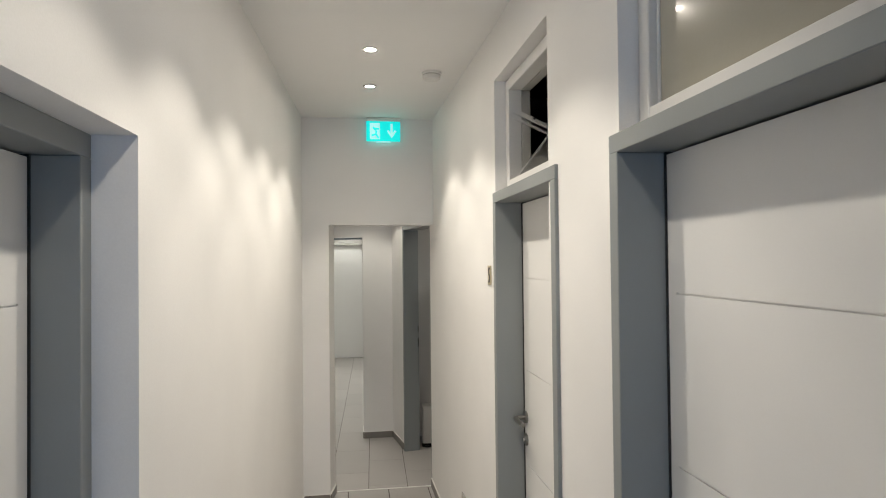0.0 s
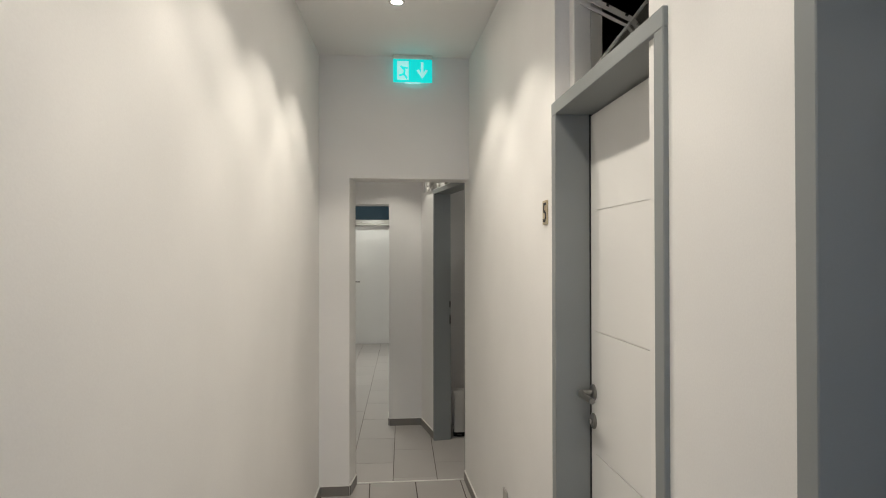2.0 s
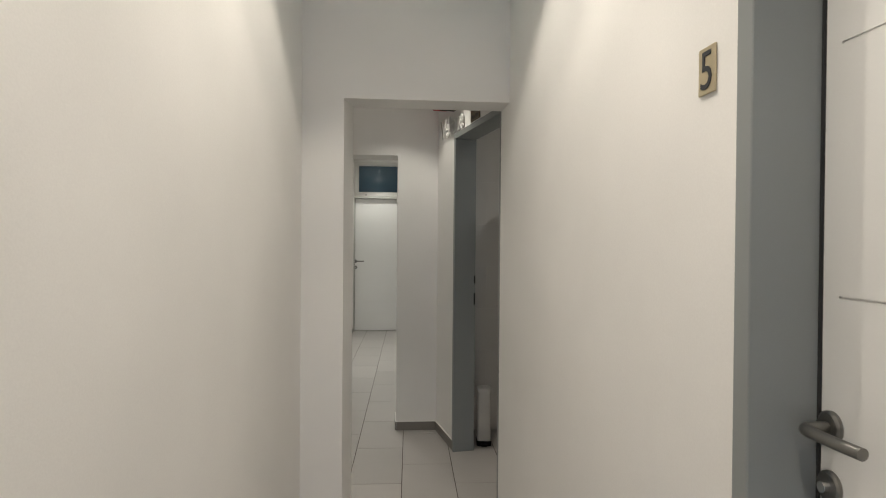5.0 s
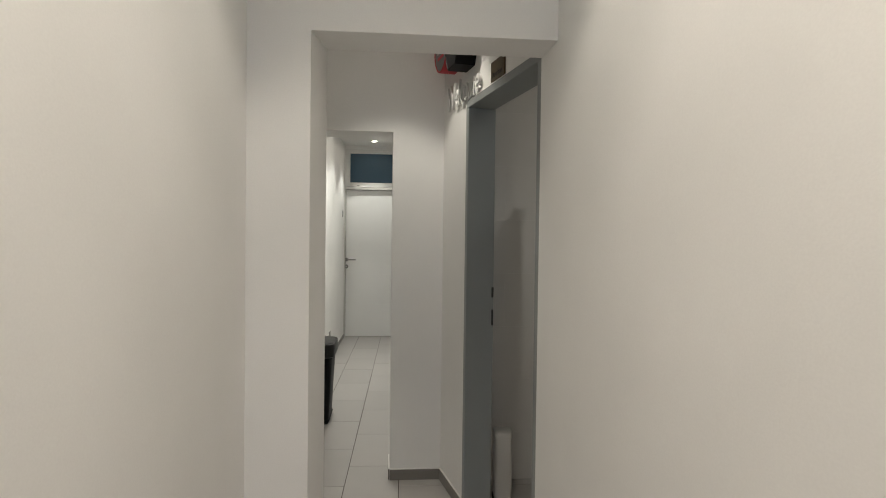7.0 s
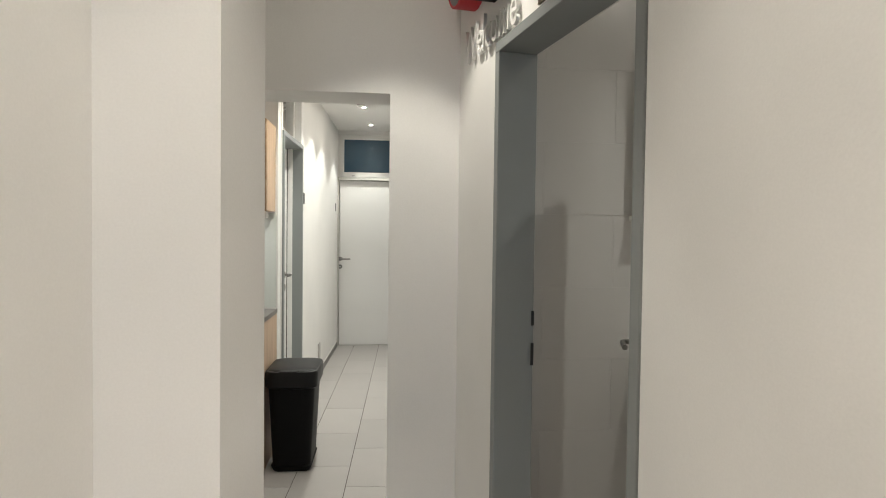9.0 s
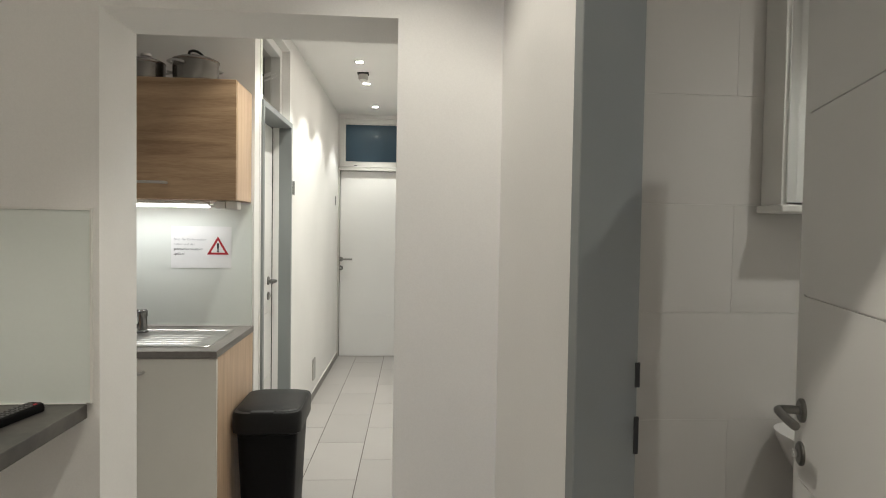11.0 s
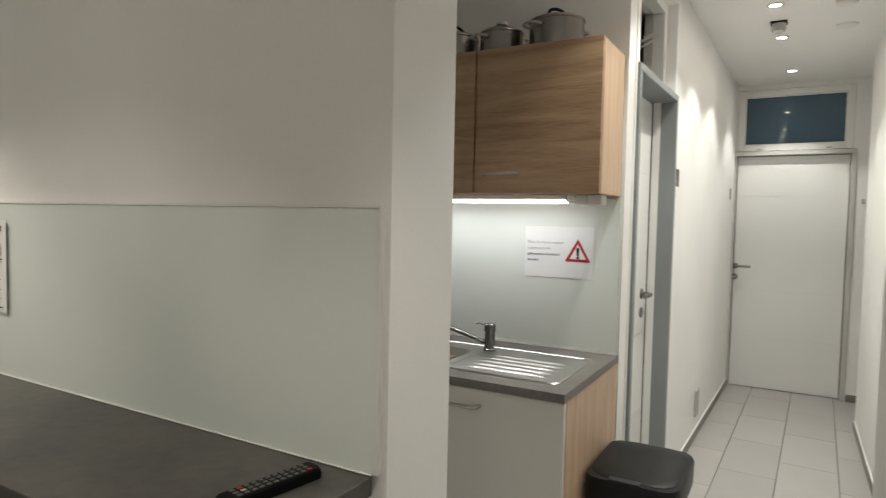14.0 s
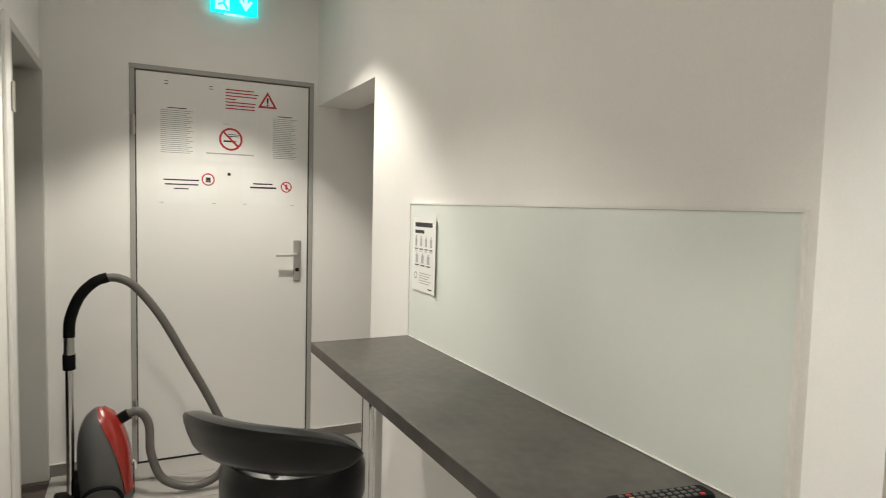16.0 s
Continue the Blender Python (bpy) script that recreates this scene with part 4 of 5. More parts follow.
def pot(x, y, r, h, label, knob_loop):
    p = thing("cooking_pot", label, "pot", pose(x, y, 2.0455), "steel pots on the wall cabinets")
    part("body", lathe([(0.0, 0.0), (r * 0.94, 0.0), (r * 0.97, 0.006), (r, h * 0.5), (r, h), (r * 1.04, h + 0.004), (r * 1.0, h + 0.004)], 36), M_DARKSTEEL, p, "", True)
    lid = part("lid", lathe([(r * 1.035, h + 0.003), (r * 1.03, h + 0.009), (r * 0.8, h + 0.02), (r * 0.3, h + 0.027), (0.0, h + 0.028)], 36), M_DARKSTEEL, p, "domed steel lid", True)
    if knob_loop:
        part("lid_handle", tube(smooth_path([(-0.042, 0, h + 0.02), (-0.034, 0, h + 0.046), (0, 0, h + 0.056), (0.034, 0, h + 0.046), (0.042, 0, h + 0.02)], 5), 0.006, 8), M_BLACK, lid, "dark loop handle", True)
    else:
        bm = lathe([(0.0, h + 0.05), (0.022, h + 0.05), (0.024, h + 0.04), (0.013, h + 0.035), (0.013, h + 0.024), (0.0, h + 0.024)], 20)
        part("lid_handle", bm, M_STEEL, lid, "steel knob", True)
    for s in (-1, 1):
        part("side_handle", tube(smooth_path([(s * r * 0.98, -0.04, h * 0.8), (s * (r + 0.03), -0.03, h * 0.83), (s * (r + 0.036), 0, h * 0.84), (s * (r + 0.03), 0.03, h * 0.83), (s * r * 0.98, 0.04, h * 0.8)], 4), 0.005, 8), M_STEEL, p, "", True)
    return p


pot(-1.47, 2.87, 0.102, 0.10, "large lidded steel cooking pot on the cabinet", True).rotation_euler.z = 1.0
pot(-1.692, 2.86, 0.083, 0.082, "medium lidded steel cooking pot on the cabinet", False).rotation_euler.z = 0.9
pot(-1.9, 2.87, 0.09, 0.09, "lidded steel cooking pot at the row's end", True).rotation_euler.z = 1.2

# waste bin beside the base cabinet
wb = thing("waste_bin", "black plastic waste bin with an anthracite lid", "waste bin", pose(-1.080, 2.755, 0.0) @ Matrix.Diagonal((1.05, 1.0, 1.09, 1)))
secs = [rounded_rect(-0.098, 0.098, -0.15, 0.15, 0.03, 0.0), rounded_rect(-0.112, 0.112, -0.166, 0.166, 0.035, 0.03), rounded_rect(-0.104, 0.104, -0.158, 0.158, 0.035, 0.034), rounded_rect(-0.125, 0.125, -0.182, 0.182, 0.045, 0.45)]
part("body", loft(secs), M_BLACK, wb, "tapered black body", True)
secs = [rounded_rect(-0.13, 0.13, -0.188, 0.188, 0.05, 0.447), rounded_rect(-0.141, 0.141, -0.2, 0.2, 0.055, 0.455), rounded_rect(-0.143, 0.143, -0.203, 0.203, 0.057, 0.525), rounded_rect(-0.138, 0.138, -0.198, 0.198, 0.055, 0.537)]
part("lid_rim", loft(secs), M_LID, wb, "anthracite rim", True)
bm = bmesh.new()
rings = []
for k, (g, z) in enumerate(((0.0, 0.530), (0.0, 0.538), (0.006, 0.5415), (0.02, 0.544), (0.07, 0.547), (0.1, 0.548))):
    rings.append(rounded_rect(-0.134 + g, 0.134 - g, -0.178 + g, 0.195 - g, min(0.075 - g * 0.3, 0.45 * (0.256 - 2 * g)), z, 8))
part("lid_flap", loft(rings), M_LID, wb, "slightly domed lid flap", True)
part("finger_slot", boxes([(-0.062, 0.035, -0.199, -0.168, 0.53, 0.5425)], 0.002), M_GASKET, wb)

# ---- bar counter, glass panel, stool ----
gp = thing("glass_panel", "pale green back-painted glass panel on the wall", "glass panel", pose(0, 0, 0))
part("glass", boxes([(-2.88, -1.325, 1.546, 1.555, 0.921, 1.425)], 0.0012), M_PANEL, gp)
part("edge_strip", boxes([(-2.884, -1.321, 1.544, 1.5555, 1.425, 1.431), (-2.884, -2.88, 1.544, 1.5555, 0.921, 1.425), (-1.325, -1.321, 1.544, 1.5555, 0.921, 1.425)]), M_SEAL, gp, "pale edge strip")
bc = thing("bar_counter", "dark stone-effect bar counter on chrome legs", "counter", pose(0, 0, 0))
part("top", boxes([(-2.878, -1.332, 1.165, 1.545, 0.882, 0.919)], 0.002, 2), M_WORK, bc, "dark stone-effect top")
part("sealant", boxes([(-2.876, -1.334, 1.5415, 1.5455, 0.9195, 0.9225)], 0.0008), M_SEAL, bc, "white sealant line along the glass")
for x in (-2.42, -1.62):
    bm = lathe([(0.0, 0.0), (0.055, 0.0), (0.055, 0.006), (0.034, 0.012), (0.032, 0.02), (0.032, 0.86), (0.045, 0.868), (0.045, 0.881), (0.0, 0.881)], 28, m=Matrix.Translation((x, 1.235, 0)))
    part("leg", bm, M_CHROME, bc, "chrome tube leg", True)

an = notice("notice_sheet", "white instruction sheet with small pictures on glass", pose(-2.845, 1.5435, 1.105), 0.205, 0.272, 0.004)
bars(an, [(0.02, 0.17, 0.238, 0.254), (0.02, 0.10, 0.214, 0.226)])
for k in range(4):
    bars(an, [(0.024 + 0.043 * k, 0.040 + 0.043 * k, 0.166, 0.196), (0.028 + 0.043 * k, 0.036 + 0.043 * k, 0.198, 0.204)], M_GREYINK, "picture")
    bars(an, [(0.02 + 0.043 * k, 0.05 + 0.043 * k, 0.154, 0.158)])
    bars(an, [(0.02 + 0.043 * k, 0.044 + 0.043 * k, 0.147, 0.150)], M_GREYINK)
for k in range(3):
    bars(an, [(0.03 + 0.05 * k, 0.05 + 0.05 * k, 0.104, 0.134), (0.036 + 0.05 * k, 0.044 + 0.05 * k, 0.136, 0.141)], M_GREYINK, "picture")
    bars(an, [(0.025 + 0.05 * k, 0.058 + 0.05 * k, 0.094, 0.098)])
ring_mark(an, 0.034, 0.056, 0.014, 0.005, M_GREYINK, False)
bars(an, [(0.065, 0.165 - 0.012 * (k % 3), 0.066 - 0.009 * k, 0.069 - 0.009 * k) for k in range(5)], M_GREYINK)
bars(an, [(0.14, 0.175, 0.012, 0.016)])

rc = thing("remote_control", "black television remote control on the bar counter", "remote control", along((-1.462, 1.30), (-1.43, 1.49)) @ pose(0, 0, 0.9192))
part("body", loft([rounded_rect(0, 0.2, -0.022, 0.022, 0.01, 0.0), rounded_rect(-0.001, 0.201, -0.024, 0.024, 0.012, 0.008), rounded_rect(0.001, 0.199, -0.022, 0.022, 0.012, 0.018), rounded_rect(0.004, 0.196, -0.019, 0.019, 0.01, 0.0205)]), M_BLACK, rc, "", True)
for i in range(11):
    for j in range(3):
        bm = bmesh.new()
        x, y = 0.03 + i * 0.0145, -0.012 + j * 0.012
        box(bm, x - 0.0045, x + 0.0045, y - 0.0035, y + 0.0035, 0.0195, 0.0222, 0.0008)
        part("button", bm, M_RED if (i, j) in ((10, 0), (1, 2)) else (M_GOLD if (i, j) == (1, 1) else M_GREYPL), rc)


def bar_stool(x, y, turn):
    s = thing("bar_stool", "black leatherette bar stool with a curved low back", "bar stool", pose(x, y, 0, 0, 0, turn))
    part("base_plate", lathe([(0.0, 0.0), (0.2, 0.0), (0.2, 0.006), (0.17, 0.012), (0.04, 0.02), (0.03, 0.03), (0.0, 0.03)], 40), M_CHROME, s, "round chrome foot plate", True)
    bm = bmesh.new()
    cyl(bm, (0, 0, 0.02), (0, 0, 0.70), 0.024, seg=20)
    part("column", bm, M_CHROME, s, "", True)
    part("footrest", tube([(0.13 * math.sin(2 * math.pi * k / 40), 0.1 + 0.13 * math.cos(2 * math.pi * k / 40), 0.28) for k in range(40)], 0.009, 8), M_CHROME, s, "", True)
    part("seat", lathe([(0.0, 0.70), (0.10, 0.70), (0.14, 0.72), (0.160, 0.77), (0.160, 0.83), (0.145, 0.86), (0.09, 0.875), (0.0, 0.872)], 40, m=Matrix.Translation((0.03, 0.03, 0))), M_LEATHER, s, "round black padded seat", True)
    secs, n = [], 28
    for k in range(n + 1):
        u = math.sin(math.pi / 2 * (k / n * 2 - 1))
        a = radians(270.5 + u * 43)
        h = 0.053 * max(0.01, (1 - abs(u) ** 4)) ** 0.5
        t = 0.034 * max(0.01, (1 - abs(u) ** 6)) ** 0.5
        zc = 0.933 - 0.012 * u * u + 0.018 * u
        ring = []
        for j in range(16):
            b = 2 * math.pi * j / 16
            cb, sn = math.cos(b), math.sin(b)
            rr = 0.345 + t * math.copysign(abs(cb) ** 0.7, cb) + 0.02 * sn
            ring.append((0.044 + rr * math.cos(a), 0.207 + rr * math.sin(a), zc + h * math.copysign(abs(sn) ** 0.7, sn)))
        secs.append(ring)
    part("backrest", loft(secs), M_LEATHER, s, "curved black padded back", True)
    for u in (-0.32, 0.32):
        a = radians(270 + u * 30)
        c = Vector((math.cos(a), math.sin(a), 0))
        bm = tube(smooth_path([c * 0.10 + Vector((0, 0, 0.71)), c * 0.14 + Vector((0.02, 0.02, 0.70)), c * 0.15 + Vector((0.03, 0.05, 0.78)), c * 0.13 + Vector((0.044, 0.06, 0.90))], 5), 0.010, 10)
        part("back_bracket", bm, M_BLACK, s, "", True)
    return s


bar_stool(-2.07, 0.877, 33)

# ---- vacuum cleaner parked upright ----
vc = thing("vacuum_cleaner", "red and grey canister vacuum cleaner parked upright", "vacuum cleaner", pose(0, 0, 0))
def shell(u):
    """Half widths along x and y and the middle's y of the upright body at height u from 0 to 1."""
    k = max(0.0, (u - 0.3) / 0.7)
    return 0.12 * math.sqrt(max(0.03, 1 - k ** 2.3)), 0.112 * math.sqrt(max(0.03, 1 - k ** 2.6)), 0.455 - 0.012 * u + 0.02 * (1 - u)


LEVELS = [0.0, 0.08, 0.2, 0.35, 0.5, 0.64, 0.76, 0.86, 0.93, 0.98, 1.0]
secs = []
for u in LEVELS:
    wx, wy, cy = shell(u)
    secs.append([(-3.92 + wx * math.copysign(abs(math.cos(a)) ** 0.85, math.cos(a)), cy + wy * math.copysign(abs(math.sin(a)) ** 0.85, math.sin(a)), 0.02 + 0.425 * u) for a in (2 * math.pi * j / 32 for j in range(32))])
part("body", loft(secs), M_GREYPL, vc, "grey plastic body", True)
secs = []
for u in LEVELS[1:]:
    wx, wy, cy = shell(u)
    a0, a1 = radians(38 - 50 * u ** 2), radians(120)
    ring = []
    for scale, order in ((1.05, range(13)), (0.9, range(12, -1, -1))):
        for j in order:
            a = a0 + (a1 - a0) * j / 12
            ring.append((-3.92 + scale * wx * math.copysign(abs(math.cos(a)) ** 0.85, math.cos(a)), cy + scale * wy * math.copysign(abs(math.sin(a)) ** 0.85, math.sin(a)), 0.02 + 0.432 * u))
    secs.append(ring)
part("cover", loft(secs), M_REDGLOSS, vc, "glossy red cover", True)
for yy in (0.35, 0.575):
    bm = bmesh.new()
    cyl(bm, (-3.95, yy - 0.012, 0.075), (-3.95, yy + 0.012, 0.075), 0.074, seg=28)
    part("wheel", bm, M_BLACK, vc, "black wheel", True)
part("carrying_handle", tube(smooth_path([(-3.80, 0.37, 0.05), (-3.79, 0.40, 0.10), (-3.785, 0.455, 0.115), (-3.79, 0.51, 0.10), (-3.80, 0.54, 0.05)], 6), 0.009, 10), M_BLACK, vc, "", True)
bm = bmesh.new()
cyl(bm, (-3.92, 0.324, 0.05), (-3.905, 0.327, 0.65), 0.0165, seg=18)
part("suction_tube", bm, M_CHROME, vc, "chrome telescopic tube", True)
bm = bmesh.new()
cyl(bm, (-3.908, 0.3265, 0.64), (-3.906, 0.327, 0.71), 0.026, seg=18)
part("tube_lock", bm, M_BLACK, vc, "", True)
bm = bmesh.new()
cyl(bm, (-3.906, 0.327, 0.71), (-3.904, 0.328, 0.80), 0.022, seg=18)
part("tube_collar", bm, M_STEEL, vc, "grey collar", True)
part("grip", tube(smooth_path([(-3.904, 0.328, 0.79), (-3.9, 0.335, 0.875), (-3.9, 0.372, 0.972), (-3.9, 0.43, 1.035), (-3.9, 0.485, 1.057)], 8), 0.024, 14), M_BLACK, vc, "curved black grip", True)
part("floor_nozzle", boxes([(-4.0, -3.86, 0.25, 0.40, 0.002, 0.04)], 0.012, 3), M_BLACK, vc, "black floor nozzle", True)
hose = smooth_path([(-3.9, 0.47, 1.054), (-3.9, 0.53, 1.05), (-3.9, 0.60, 1.005), (-3.895, 0.704, 0.863), (-3.89, 0.816, 0.649), (-3.88, 0.932, 0.418), (-3.87, 0.998, 0.241), (-3.84, 0.975, 0.09), (-3.84, 0.853, 0.032),
                    (-3.86, 0.715, 0.078), (-3.88, 0.659, 0.207), (-3.9, 0.65, 0.345), (-3.905, 0.604, 0.412), (-3.915, 0.53, 0.39)], 22)
part("hose", tube(hose, 0.019, 14, rib=0.0012), M_HOSE, vc, "ribbed grey hose", True)
bm = bmesh.new()
cyl(bm, (-3.908, 0.565, 0.405), (-3.918, 0.505, 0.37), 0.026, seg=18)
part("hose_connector", bm, M_BLACK, vc, "", True)

# ---- notices on the exit door ----
EX = along((-4.3036, 0.0), (-4.3036, 1.0))


def on_door(y, z):
    return EX @ pose(y, 0, z)


s1 = notice("notice_sheet", "paper notice with a red warning triangle on the exit door", on_door(1.03, 1.86), 0.29, 0.195)
warning_triangle(s1, 0.24, 0.115, 0.105)
bars(s1, [(0.015, 0.165, 0.165, 0.171), (0.015, 0.19, 0.148, 0.154), (0.015, 0.18, 0.131, 0.137), (0.015, 0.07, 0.114, 0.12), (0.015, 0.175, 0.097, 0.103), (0.015, 0.17, 0.08, 0.086), (0.015, 0.17, 0.063, 0.069)], M_RED)
s2 = notice("notice_sheet", "paper no-smoking notice on the exit door", on_door(0.93, 1.63) @ pose(0, -0.0012, 0), 0.283, 0.22)
ring_mark(s2, 0.143, 0.128, 0.062, 0.011, M_RED)
bars(s2, [(0.105, 0.17, 0.112, 0.121), (0.125, 0.185, 0.142, 0.146), (0.13, 0.19, 0.152, 0.156)], M_INK, "symbol")
bars(s2, [(0.015, 0.265, 0.043, 0.05), (0.1, 0.13, 0.208, 0.211)], M_GREYINK)
for yy, wd, nm in ((0.705, 0.19, "dense printed house rules on the exit door"), (1.285, 0.165, "dense printed price list on the exit door")):
    s3 = notice("notice_sheet", nm, on_door(yy, 1.645) @ pose(0, -0.0006, 0), wd, 0.272)
    bars(s3, [(wd * 0.25, wd * 0.75, 0.256, 0.2605)])
    bars(s3, [(0.015, wd - 0.015 - 0.03 * ((k * 7) % 5) / 4, 0.243 - 0.0105 * k, 0.2465 - 0.0105 * k) for k in range(22)], M_GREYINK)
s4 = notice("notice_sheet", "paper notice with three bold lines and a red ring", on_door(0.71, 1.40), 0.29, 0.208)
ring_mark(s4, 0.246, 0.133, 0.034, 0.007, M_RED, False)
bars(s4, [(0.232, 0.260, 0.118, 0.124), (0.234, 0.258, 0.126, 0.144)], M_INK, "symbol")
bars(s4, [(0.023, 0.2, 0.122, 0.129), (0.03, 0.195, 0.098, 0.105), (0.075, 0.147, 0.076, 0.082)])
s5 = notice("notice_sheet", "paper notice with two bold lines and a small red ring", on_door(1.135, 1.40), 0.29, 0.208)
ring_mark(s5, 0.243, 0.107, 0.031, 0.006, M_RED)
bars(s5, [(0.238, 0.248, 0.092, 0.122)], M_RED, "symbol")
bars(s5, [(0.058, 0.166, 0.116, 0.123), (0.042, 0.187, 0.094, 0.103)])
for sheet in (s4, s5):
    bars(sheet, [(0.004, 0.022, 0.002, 0.006), (0.268, 0.286, 0.002, 0.006)], M_GREYINK, "tape")
hk = thing("hook_screw", "pairs of small screw marks at the top of the exit door", "screw", on_door(0.74, 2.02))
bars(hk, [(0.0, 0.018, 0.018, 0.022), (0.0, 0.018, 0.004, 0.008), (0.22, 0.238, 0.012, 0.016), (0.22, 0.238, -0.002, 0.002)], M_GREYPL, "screw")
bm = lathe([(0.0, 0.006), (0.006, 0.005), (0.009, 0.0)], 14, m=on_door(1.065, 1.566) @ Matrix.Rotation(radians(90), 4, "X"))
tagged(part("door_viewer", bm, M_INK, None, "", True), "small dark spy hole in the exit door", "door viewer")

# ---- washroom ----
mc = thing("mirror_cabinet", "white bathroom mirror cabinet on the tiled wall", "mirror cabinet", pose(0, 0, 0))
part("back_panel", boxes([(0.493, 1.057, 1.505, 1.52, 1.47, 2.1)], 0.001), M_WHITEPL, mc)
for a, b in ((0.475, 0.493), (1.057, 1.075)):
    part("side_panel", boxes([(a, b, 1.43, 1.52, 1.47, 2.1)], 0.001), M_WHITEPL, mc)
part("top_panel", boxes([(0.493, 1.057, 1.43, 1.505, 2.08, 2.1)], 0.001), M_WHITEPL, mc)
part("mirror_door", boxes([(0.485, 1.065, 1.42, 1.429, 1.475, 2.095)]), M_MIRROR, mc, "mirror glass")
part("shelf", boxes([(0.462, 1.088, 1.405, 1.52, 1.448, 1.469)], 0.003), M_WHITEPL, mc)
bs = thing("washbasin", "white ceramic washbasin under the mirror cabinet", "washbasin", pose(0.75, 1.515, 0))
secs = [rounded_rect(-0.12, 0.12, -0.25, 0.0, 0.06, 0.66), rounded_rect(-0.2, 0.2, -0.36, 0.0, 0.09, 0.74), rounded_rect(-0.26, 0.26, -0.43, 0.0, 0.1, 0.85), rounded_rect(-0.265, 0.265, -0.435, 0.0, 0.1, 0.865), rounded_rect(-0.24, 0.24, -0.41, -0.09, 0.09, 0.865), rounded_rect(-0.16, 0.16, -0.33, -0.12, 0.08, 0.76)]
part("bowl", loft(secs), M_CERAMIC, bs, "", True)
part("pedestal", loft([rounded_rect(-0.09, 0.09, -0.2, 0.0, 0.05, 0.0), rounded_rect(-0.075, 0.075, -0.18, 0.0, 0.05, 0.3), rounded_rect(-0.1, 0.1, -0.22, 0.0, 0.05, 0.66)]), M_CERAMIC, bs, "", True)
part("tap", tube(smooth_path([(0, -0.05, 0.86), (0, -0.05, 0.95), (0, -0.09, 0.98), (0, -0.15, 0.955)], 5), 0.013, 12), M_CHROME, bs, "chrome tap", True)
pb = thing("pedal_bin", "white metal pedal bin with a black foot", "pedal bin", pose(0.045, 1.235, 0, 0, 0, -6))
part("body", loft([rounded_rect(-0.045, 0.045, -0.06, 0.06, 0.018, z) for z in (0.03, 0.2, 0.345)]), M_BINWHITE, pb, "white metal body", True)
part("lid", loft([rounded_rect(-h, h, -h - 0.015, h + 0.015, 0.018, z) for h, z in ((0.0475, 0.346), (0.048, 0.362), (0.042, 0.374), (0.028, 0.38))]), M_BINWHITE, pb, "", True)
part("foot_ring", loft([rounded_rect(-h, h, -h - 0.015, h + 0.015, 0.018, z) for h, z in ((0.048, 0.0), (0.049, 0.028), (0.044, 0.034))]), M_BLACK, pb, "black plastic foot", True)
part("pedal", boxes([(-0.022, 0.022, -0.1, -0.062, 0.008, 0.02)], 0.004), M_BLACK, pb)

# ---- decoration over the washroom door ----
WM = along((wc_x(1.5), 1.5), (wc_x(0.3), 0.3))
wl = thing("welcome_lettering", "white script-like welcome lettering fixed to the wall", "lettering", WM @ pose(0.06, -0.012, 2.042))
bm = letters("Welcome", 0.19, 0.006)
xs = [v.co.x for v in bm.verts]
bmesh.ops.transform(bm, verts=bm.verts, matrix=Matrix.Diagonal((0.54 / max(xs), 1, 1, 1)))
part("letters", bm, M_UPVC, wl)


def wall_drum(name, label, x, z, r, d, rim, face, seg=40):
    w = thing(name, label, "wall decoration", WM @ pose(x, 0, z))
    m = Matrix.Rotation(radians(90), 4, "X")
    part("drum", lathe([(r, 0.0), (r, d - 0.004), (r - 0.006, d), (r - 0.01, d - 0.004), (0.0, d - 0.005)], seg, m=m), rim, w, "", True)
    part("face", lathe([(r - 0.011, d - 0.004), (0.0, d - 0.0025)], seg, m=m), face, w, "", True)
    for k in range(5 if seg > 8 else 0):
        half = r * (0.62 - 0.1 * abs(k - 2))
        part("printed_bar", boxes([(-half, half, -d + 0.0005, -d + 0.003, 0.07 - 0.032 * k, 0.084 - 0.032 * k)]), M_RED if k in (0, 4) else M_GREYPLATE, w)
    return w


wall_drum("wall_drum", "red-rimmed round wall decoration above the lettering", 0.16, 2.36, 0.13, 0.085, M_RED, M_GREYPL)
wall_drum("wall_drum", "black six-sided wall decoration above the lettering", 0.42, 2.305, 0.135, 0.10, M_BLACK, M_BLACK, 6)
ps = thing("washroom_sign", "dark bronze plate reading Duschen over the washroom door", "sign", WM @ pose(0.735, -0.001, 2.046))
part("plate", boxes([(0.0, 0.165, -0.006, 0.0, 0.0, 0.085)], 0.001), M_BRONZE, ps)
bm = letters("Duschen", 0.036, 0.0004)
bmesh.ops.transform(bm, verts=bm.verts, matrix=Matrix.Translation((0.014, -0.0075, 0.014)))
part("lettering", bm, M_INK, ps)

# ---- washroom wall tiles ----
wt_panel = tagged(part("washroom_tiling", boxes([(-0.2, 1.35, 1.526, 1.556, 0.0, 2.5)]), M_WGROUT), "large white wall tiles in the washroom", "wall tiles", kind="structure")
tm = {}
for row in range(9):
    x = -0.2 + (0.3 if row % 2 else 0.0) - 0.6
    while x < 1.35:
        x0, x1, z0, z1 = max(x, -0.2), min(x + 0.6, 1.35), -0.03 + row * 0.3, min(-0.03 + (row + 1) * 0.3, 2.5)
        if x1 - x0 > 0.05 and z1 - max(z0, 0) > 0.02:
            key = (round(x1 - x0, 3), round(z1 - max(z0, 0), 3))
            if key not in tm:
                tm[key] = mesh_of("tile", boxes([(0.0007, key[0] - 0.0007, 0, 0.005, 0.0007, key[1] - 0.0007)], 0.0005), M_WTILE)
            t = new("tile", tm[key])
            t.parent = wt_panel
            t.location = (x0, 1.5246, max(z0, 0))
        x += 0.6

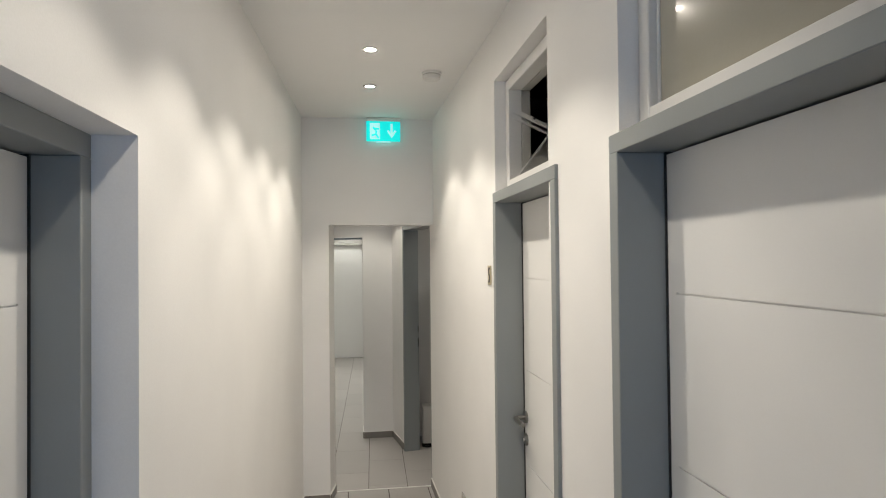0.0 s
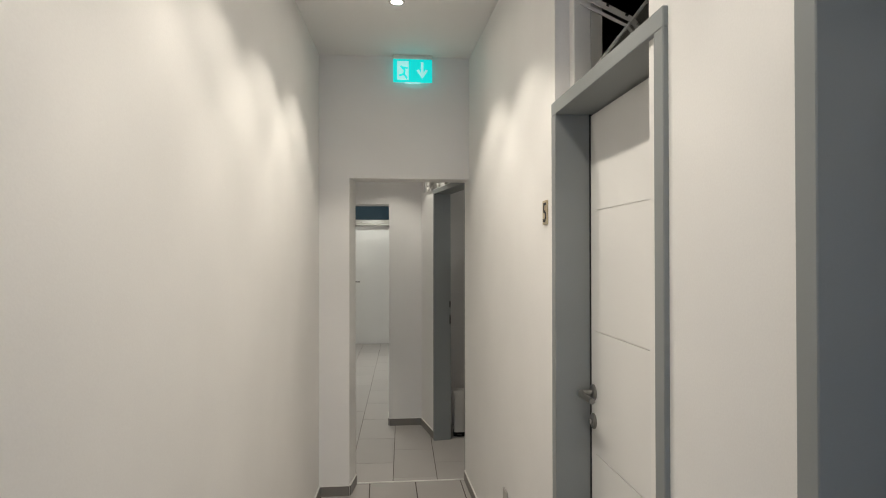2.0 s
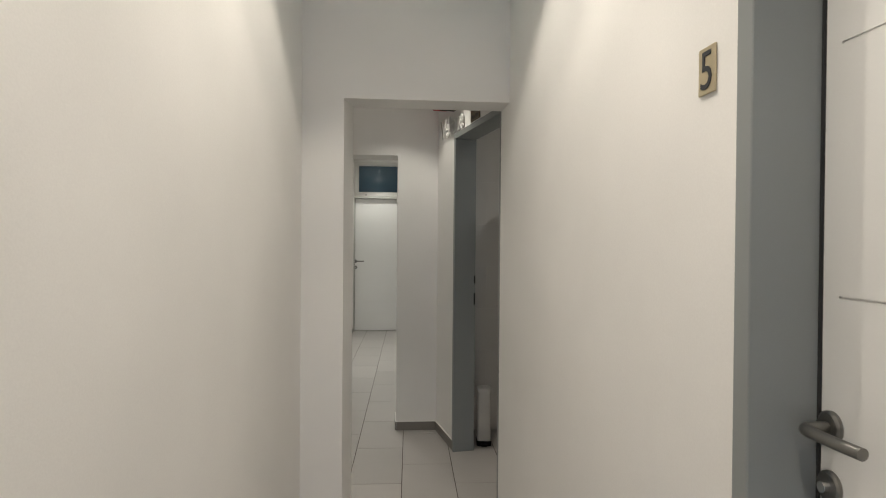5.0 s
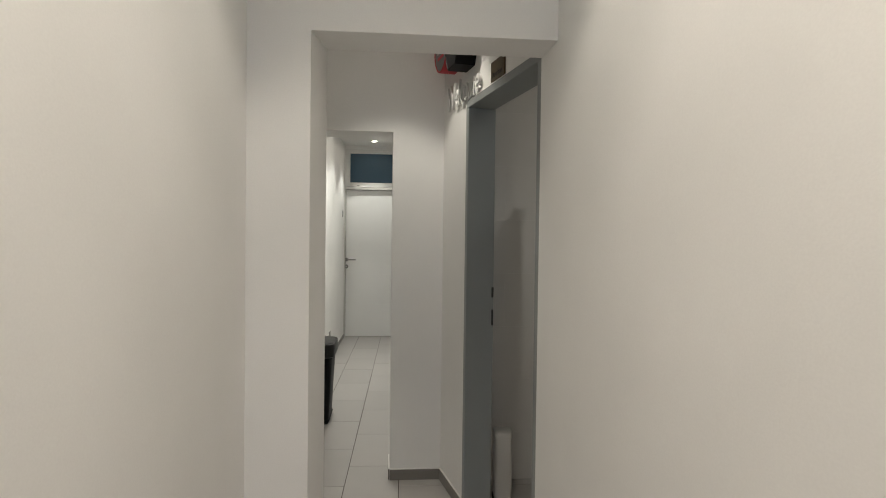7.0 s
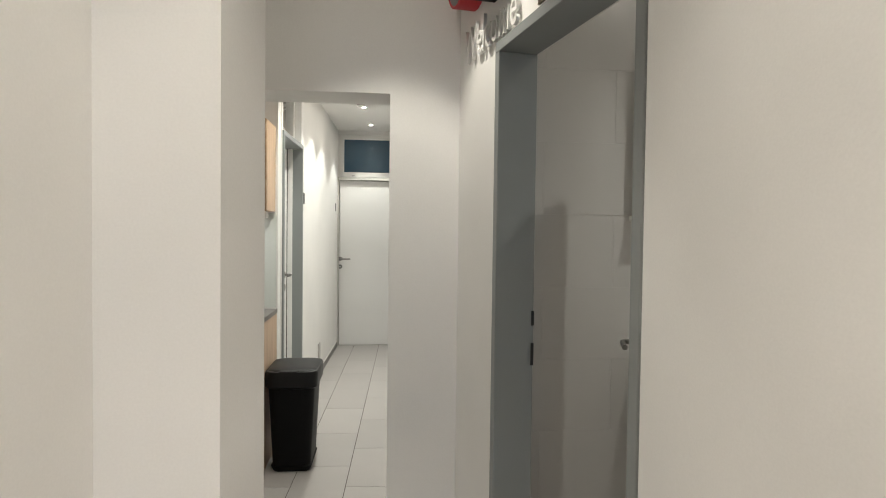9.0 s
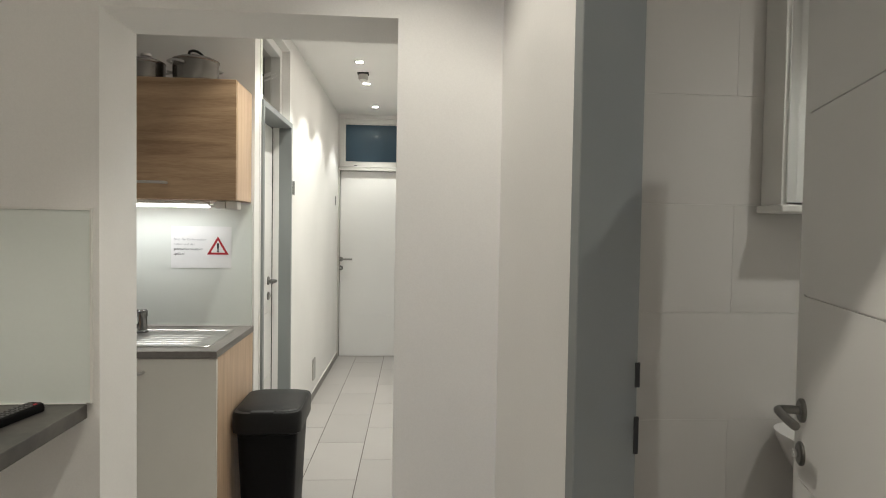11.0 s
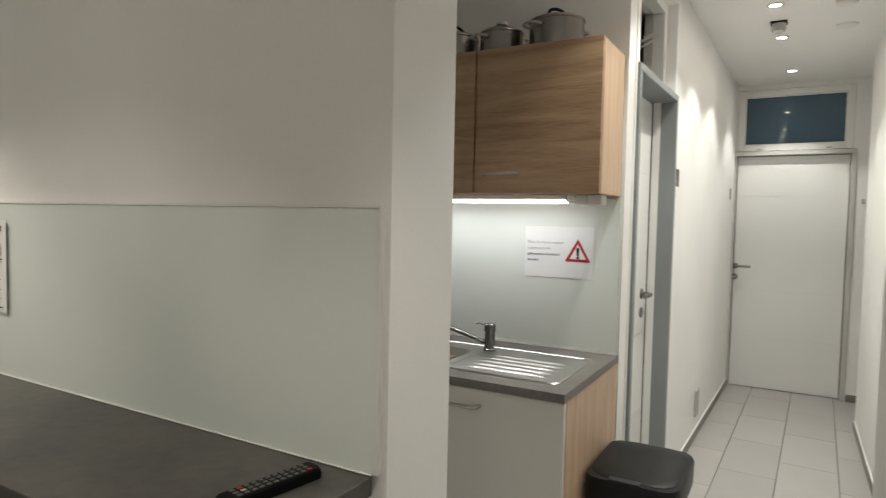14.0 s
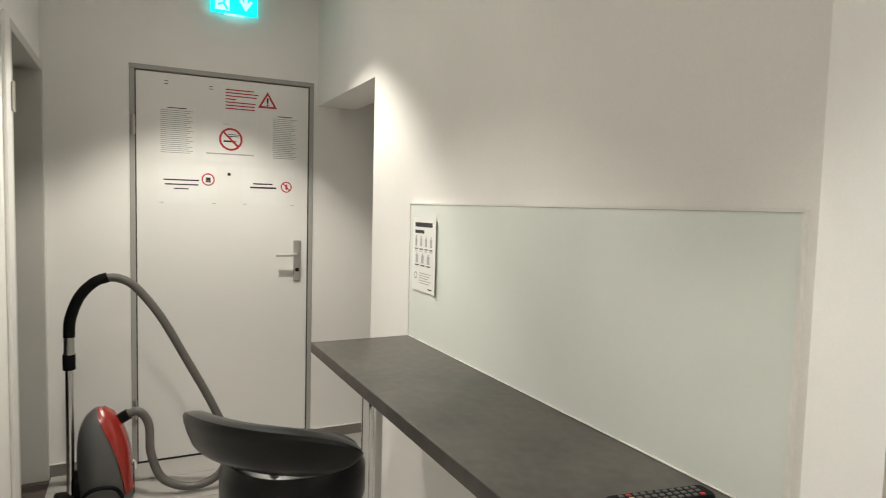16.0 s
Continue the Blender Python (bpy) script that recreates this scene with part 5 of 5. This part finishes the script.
# ---- floor tiles ----
TW, TL, JOINT = 0.2975, 0.595, 0.004


def tile_mesh(fp):
    """A tile on a convex footprint, with an eased top edge."""
    bm = bmesh.new()
    cx, cy = sum(p[0] for p in fp) / len(fp), sum(p[1] for p in fp) / len(fp)
    lo = [bm.verts.new((x, y, -0.009)) for x, y in fp]
    mid = [bm.verts.new((x, y, -0.0012)) for x, y in fp]
    hi = [bm.verts.new((x + math.copysign(0.0012, cx - x), y + math.copysign(0.0012, cy - y), 0.0)) for x, y in fp]
    for a, b in ((lo, mid), (mid, hi)):
        for k in range(len(fp)):
            j = (k + 1) % len(fp)
            bm.faces.new((a[k], a[j], b[j], b[k]))
    bm.faces.new(hi)
    return mesh_of("tile", bm, M_TILE)


FULL = tile_mesh([(JOINT / 2, JOINT / 2), (TW - JOINT / 2, JOINT / 2), (TW - JOINT / 2, TL - JOINT / 2), (JOINT / 2, TL - JOINT / 2)])


def clip_y(fp, y, keep):
    out = []
    for p, q in zip(fp, fp[1:] + fp[:1]):
        inp, inq = keep * (p[1] - y) >= 0, keep * (q[1] - y) >= 0
        if inp:
            out.append(p)
        if inp != inq:
            s = (y - p[1]) / (q[1] - p[1])
            out.append((p[0] + s * (q[0] - p[0]), y))
    return out


def lay(x, y, cos_a, sin_a, y_cut, keep):
    fp = [(JOINT / 2, JOINT / 2), (TW - JOINT / 2, JOINT / 2), (TW - JOINT / 2, TL - JOINT / 2), (JOINT / 2, TL - JOINT / 2)]
    w = [(x + a * cos_a + b * sin_a, y - a * sin_a + b * cos_a) for a, b in fp]
    ys = [keep * (p[1] - y_cut) for p in w]
    if max(ys) <= 0.005:
        return
    if min(ys) >= 0:
        t = new("tile", FULL)
        t.matrix_world = Matrix.Translation((x, y, 0)) @ Matrix.Rotation(-math.atan2(sin_a, cos_a), 4, "Z")
    else:
        t = new("tile", tile_mesh(clip_y(w, y_cut, keep)))
    t.parent = FLOOR


SKEW = math.atan(0.031)
ca, sa = math.cos(SKEW), math.sin(SKEW)
SPACES = ((-4.4, -0.02, 0.1, 1.75), (-0.3, 1.4, 0.1, 1.6), (-2.7, -0.2, 1.5, 3.2), (-1.4, 0.7, 3.0, 6.6), (-4.4, -3.2, 1.5, 3.3))
for i in range(-13, 9):
    for j in range(-2, 13):
        lx, ly = i * TW, j * TL + (0.5 * TL if i % 2 else 0.0)
        x, y = -0.70 + lx * ca + (ly) * sa, 4.155 - lx * sa + ly * ca - 7 * TL * ca
        x -= 7 * TL * sa
        mx, my = x + TW / 2, y + TL / 2
        if any(a - 0.15 < mx < b + 0.15 and c - 0.3 < my < d + 0.3 for a, b, c, d in SPACES):
            lay(x, y, ca, sa, 0.207, 1)
for i in range(-1, 6):
    for j in range(1, 14):
        lay(-0.075 - i * 0.3, -0.122 - (j - 1) * TL + (0.0 if i % 2 == 0 else 0.3) - 0.0, 1.0, 0.0, 0.195, -1)
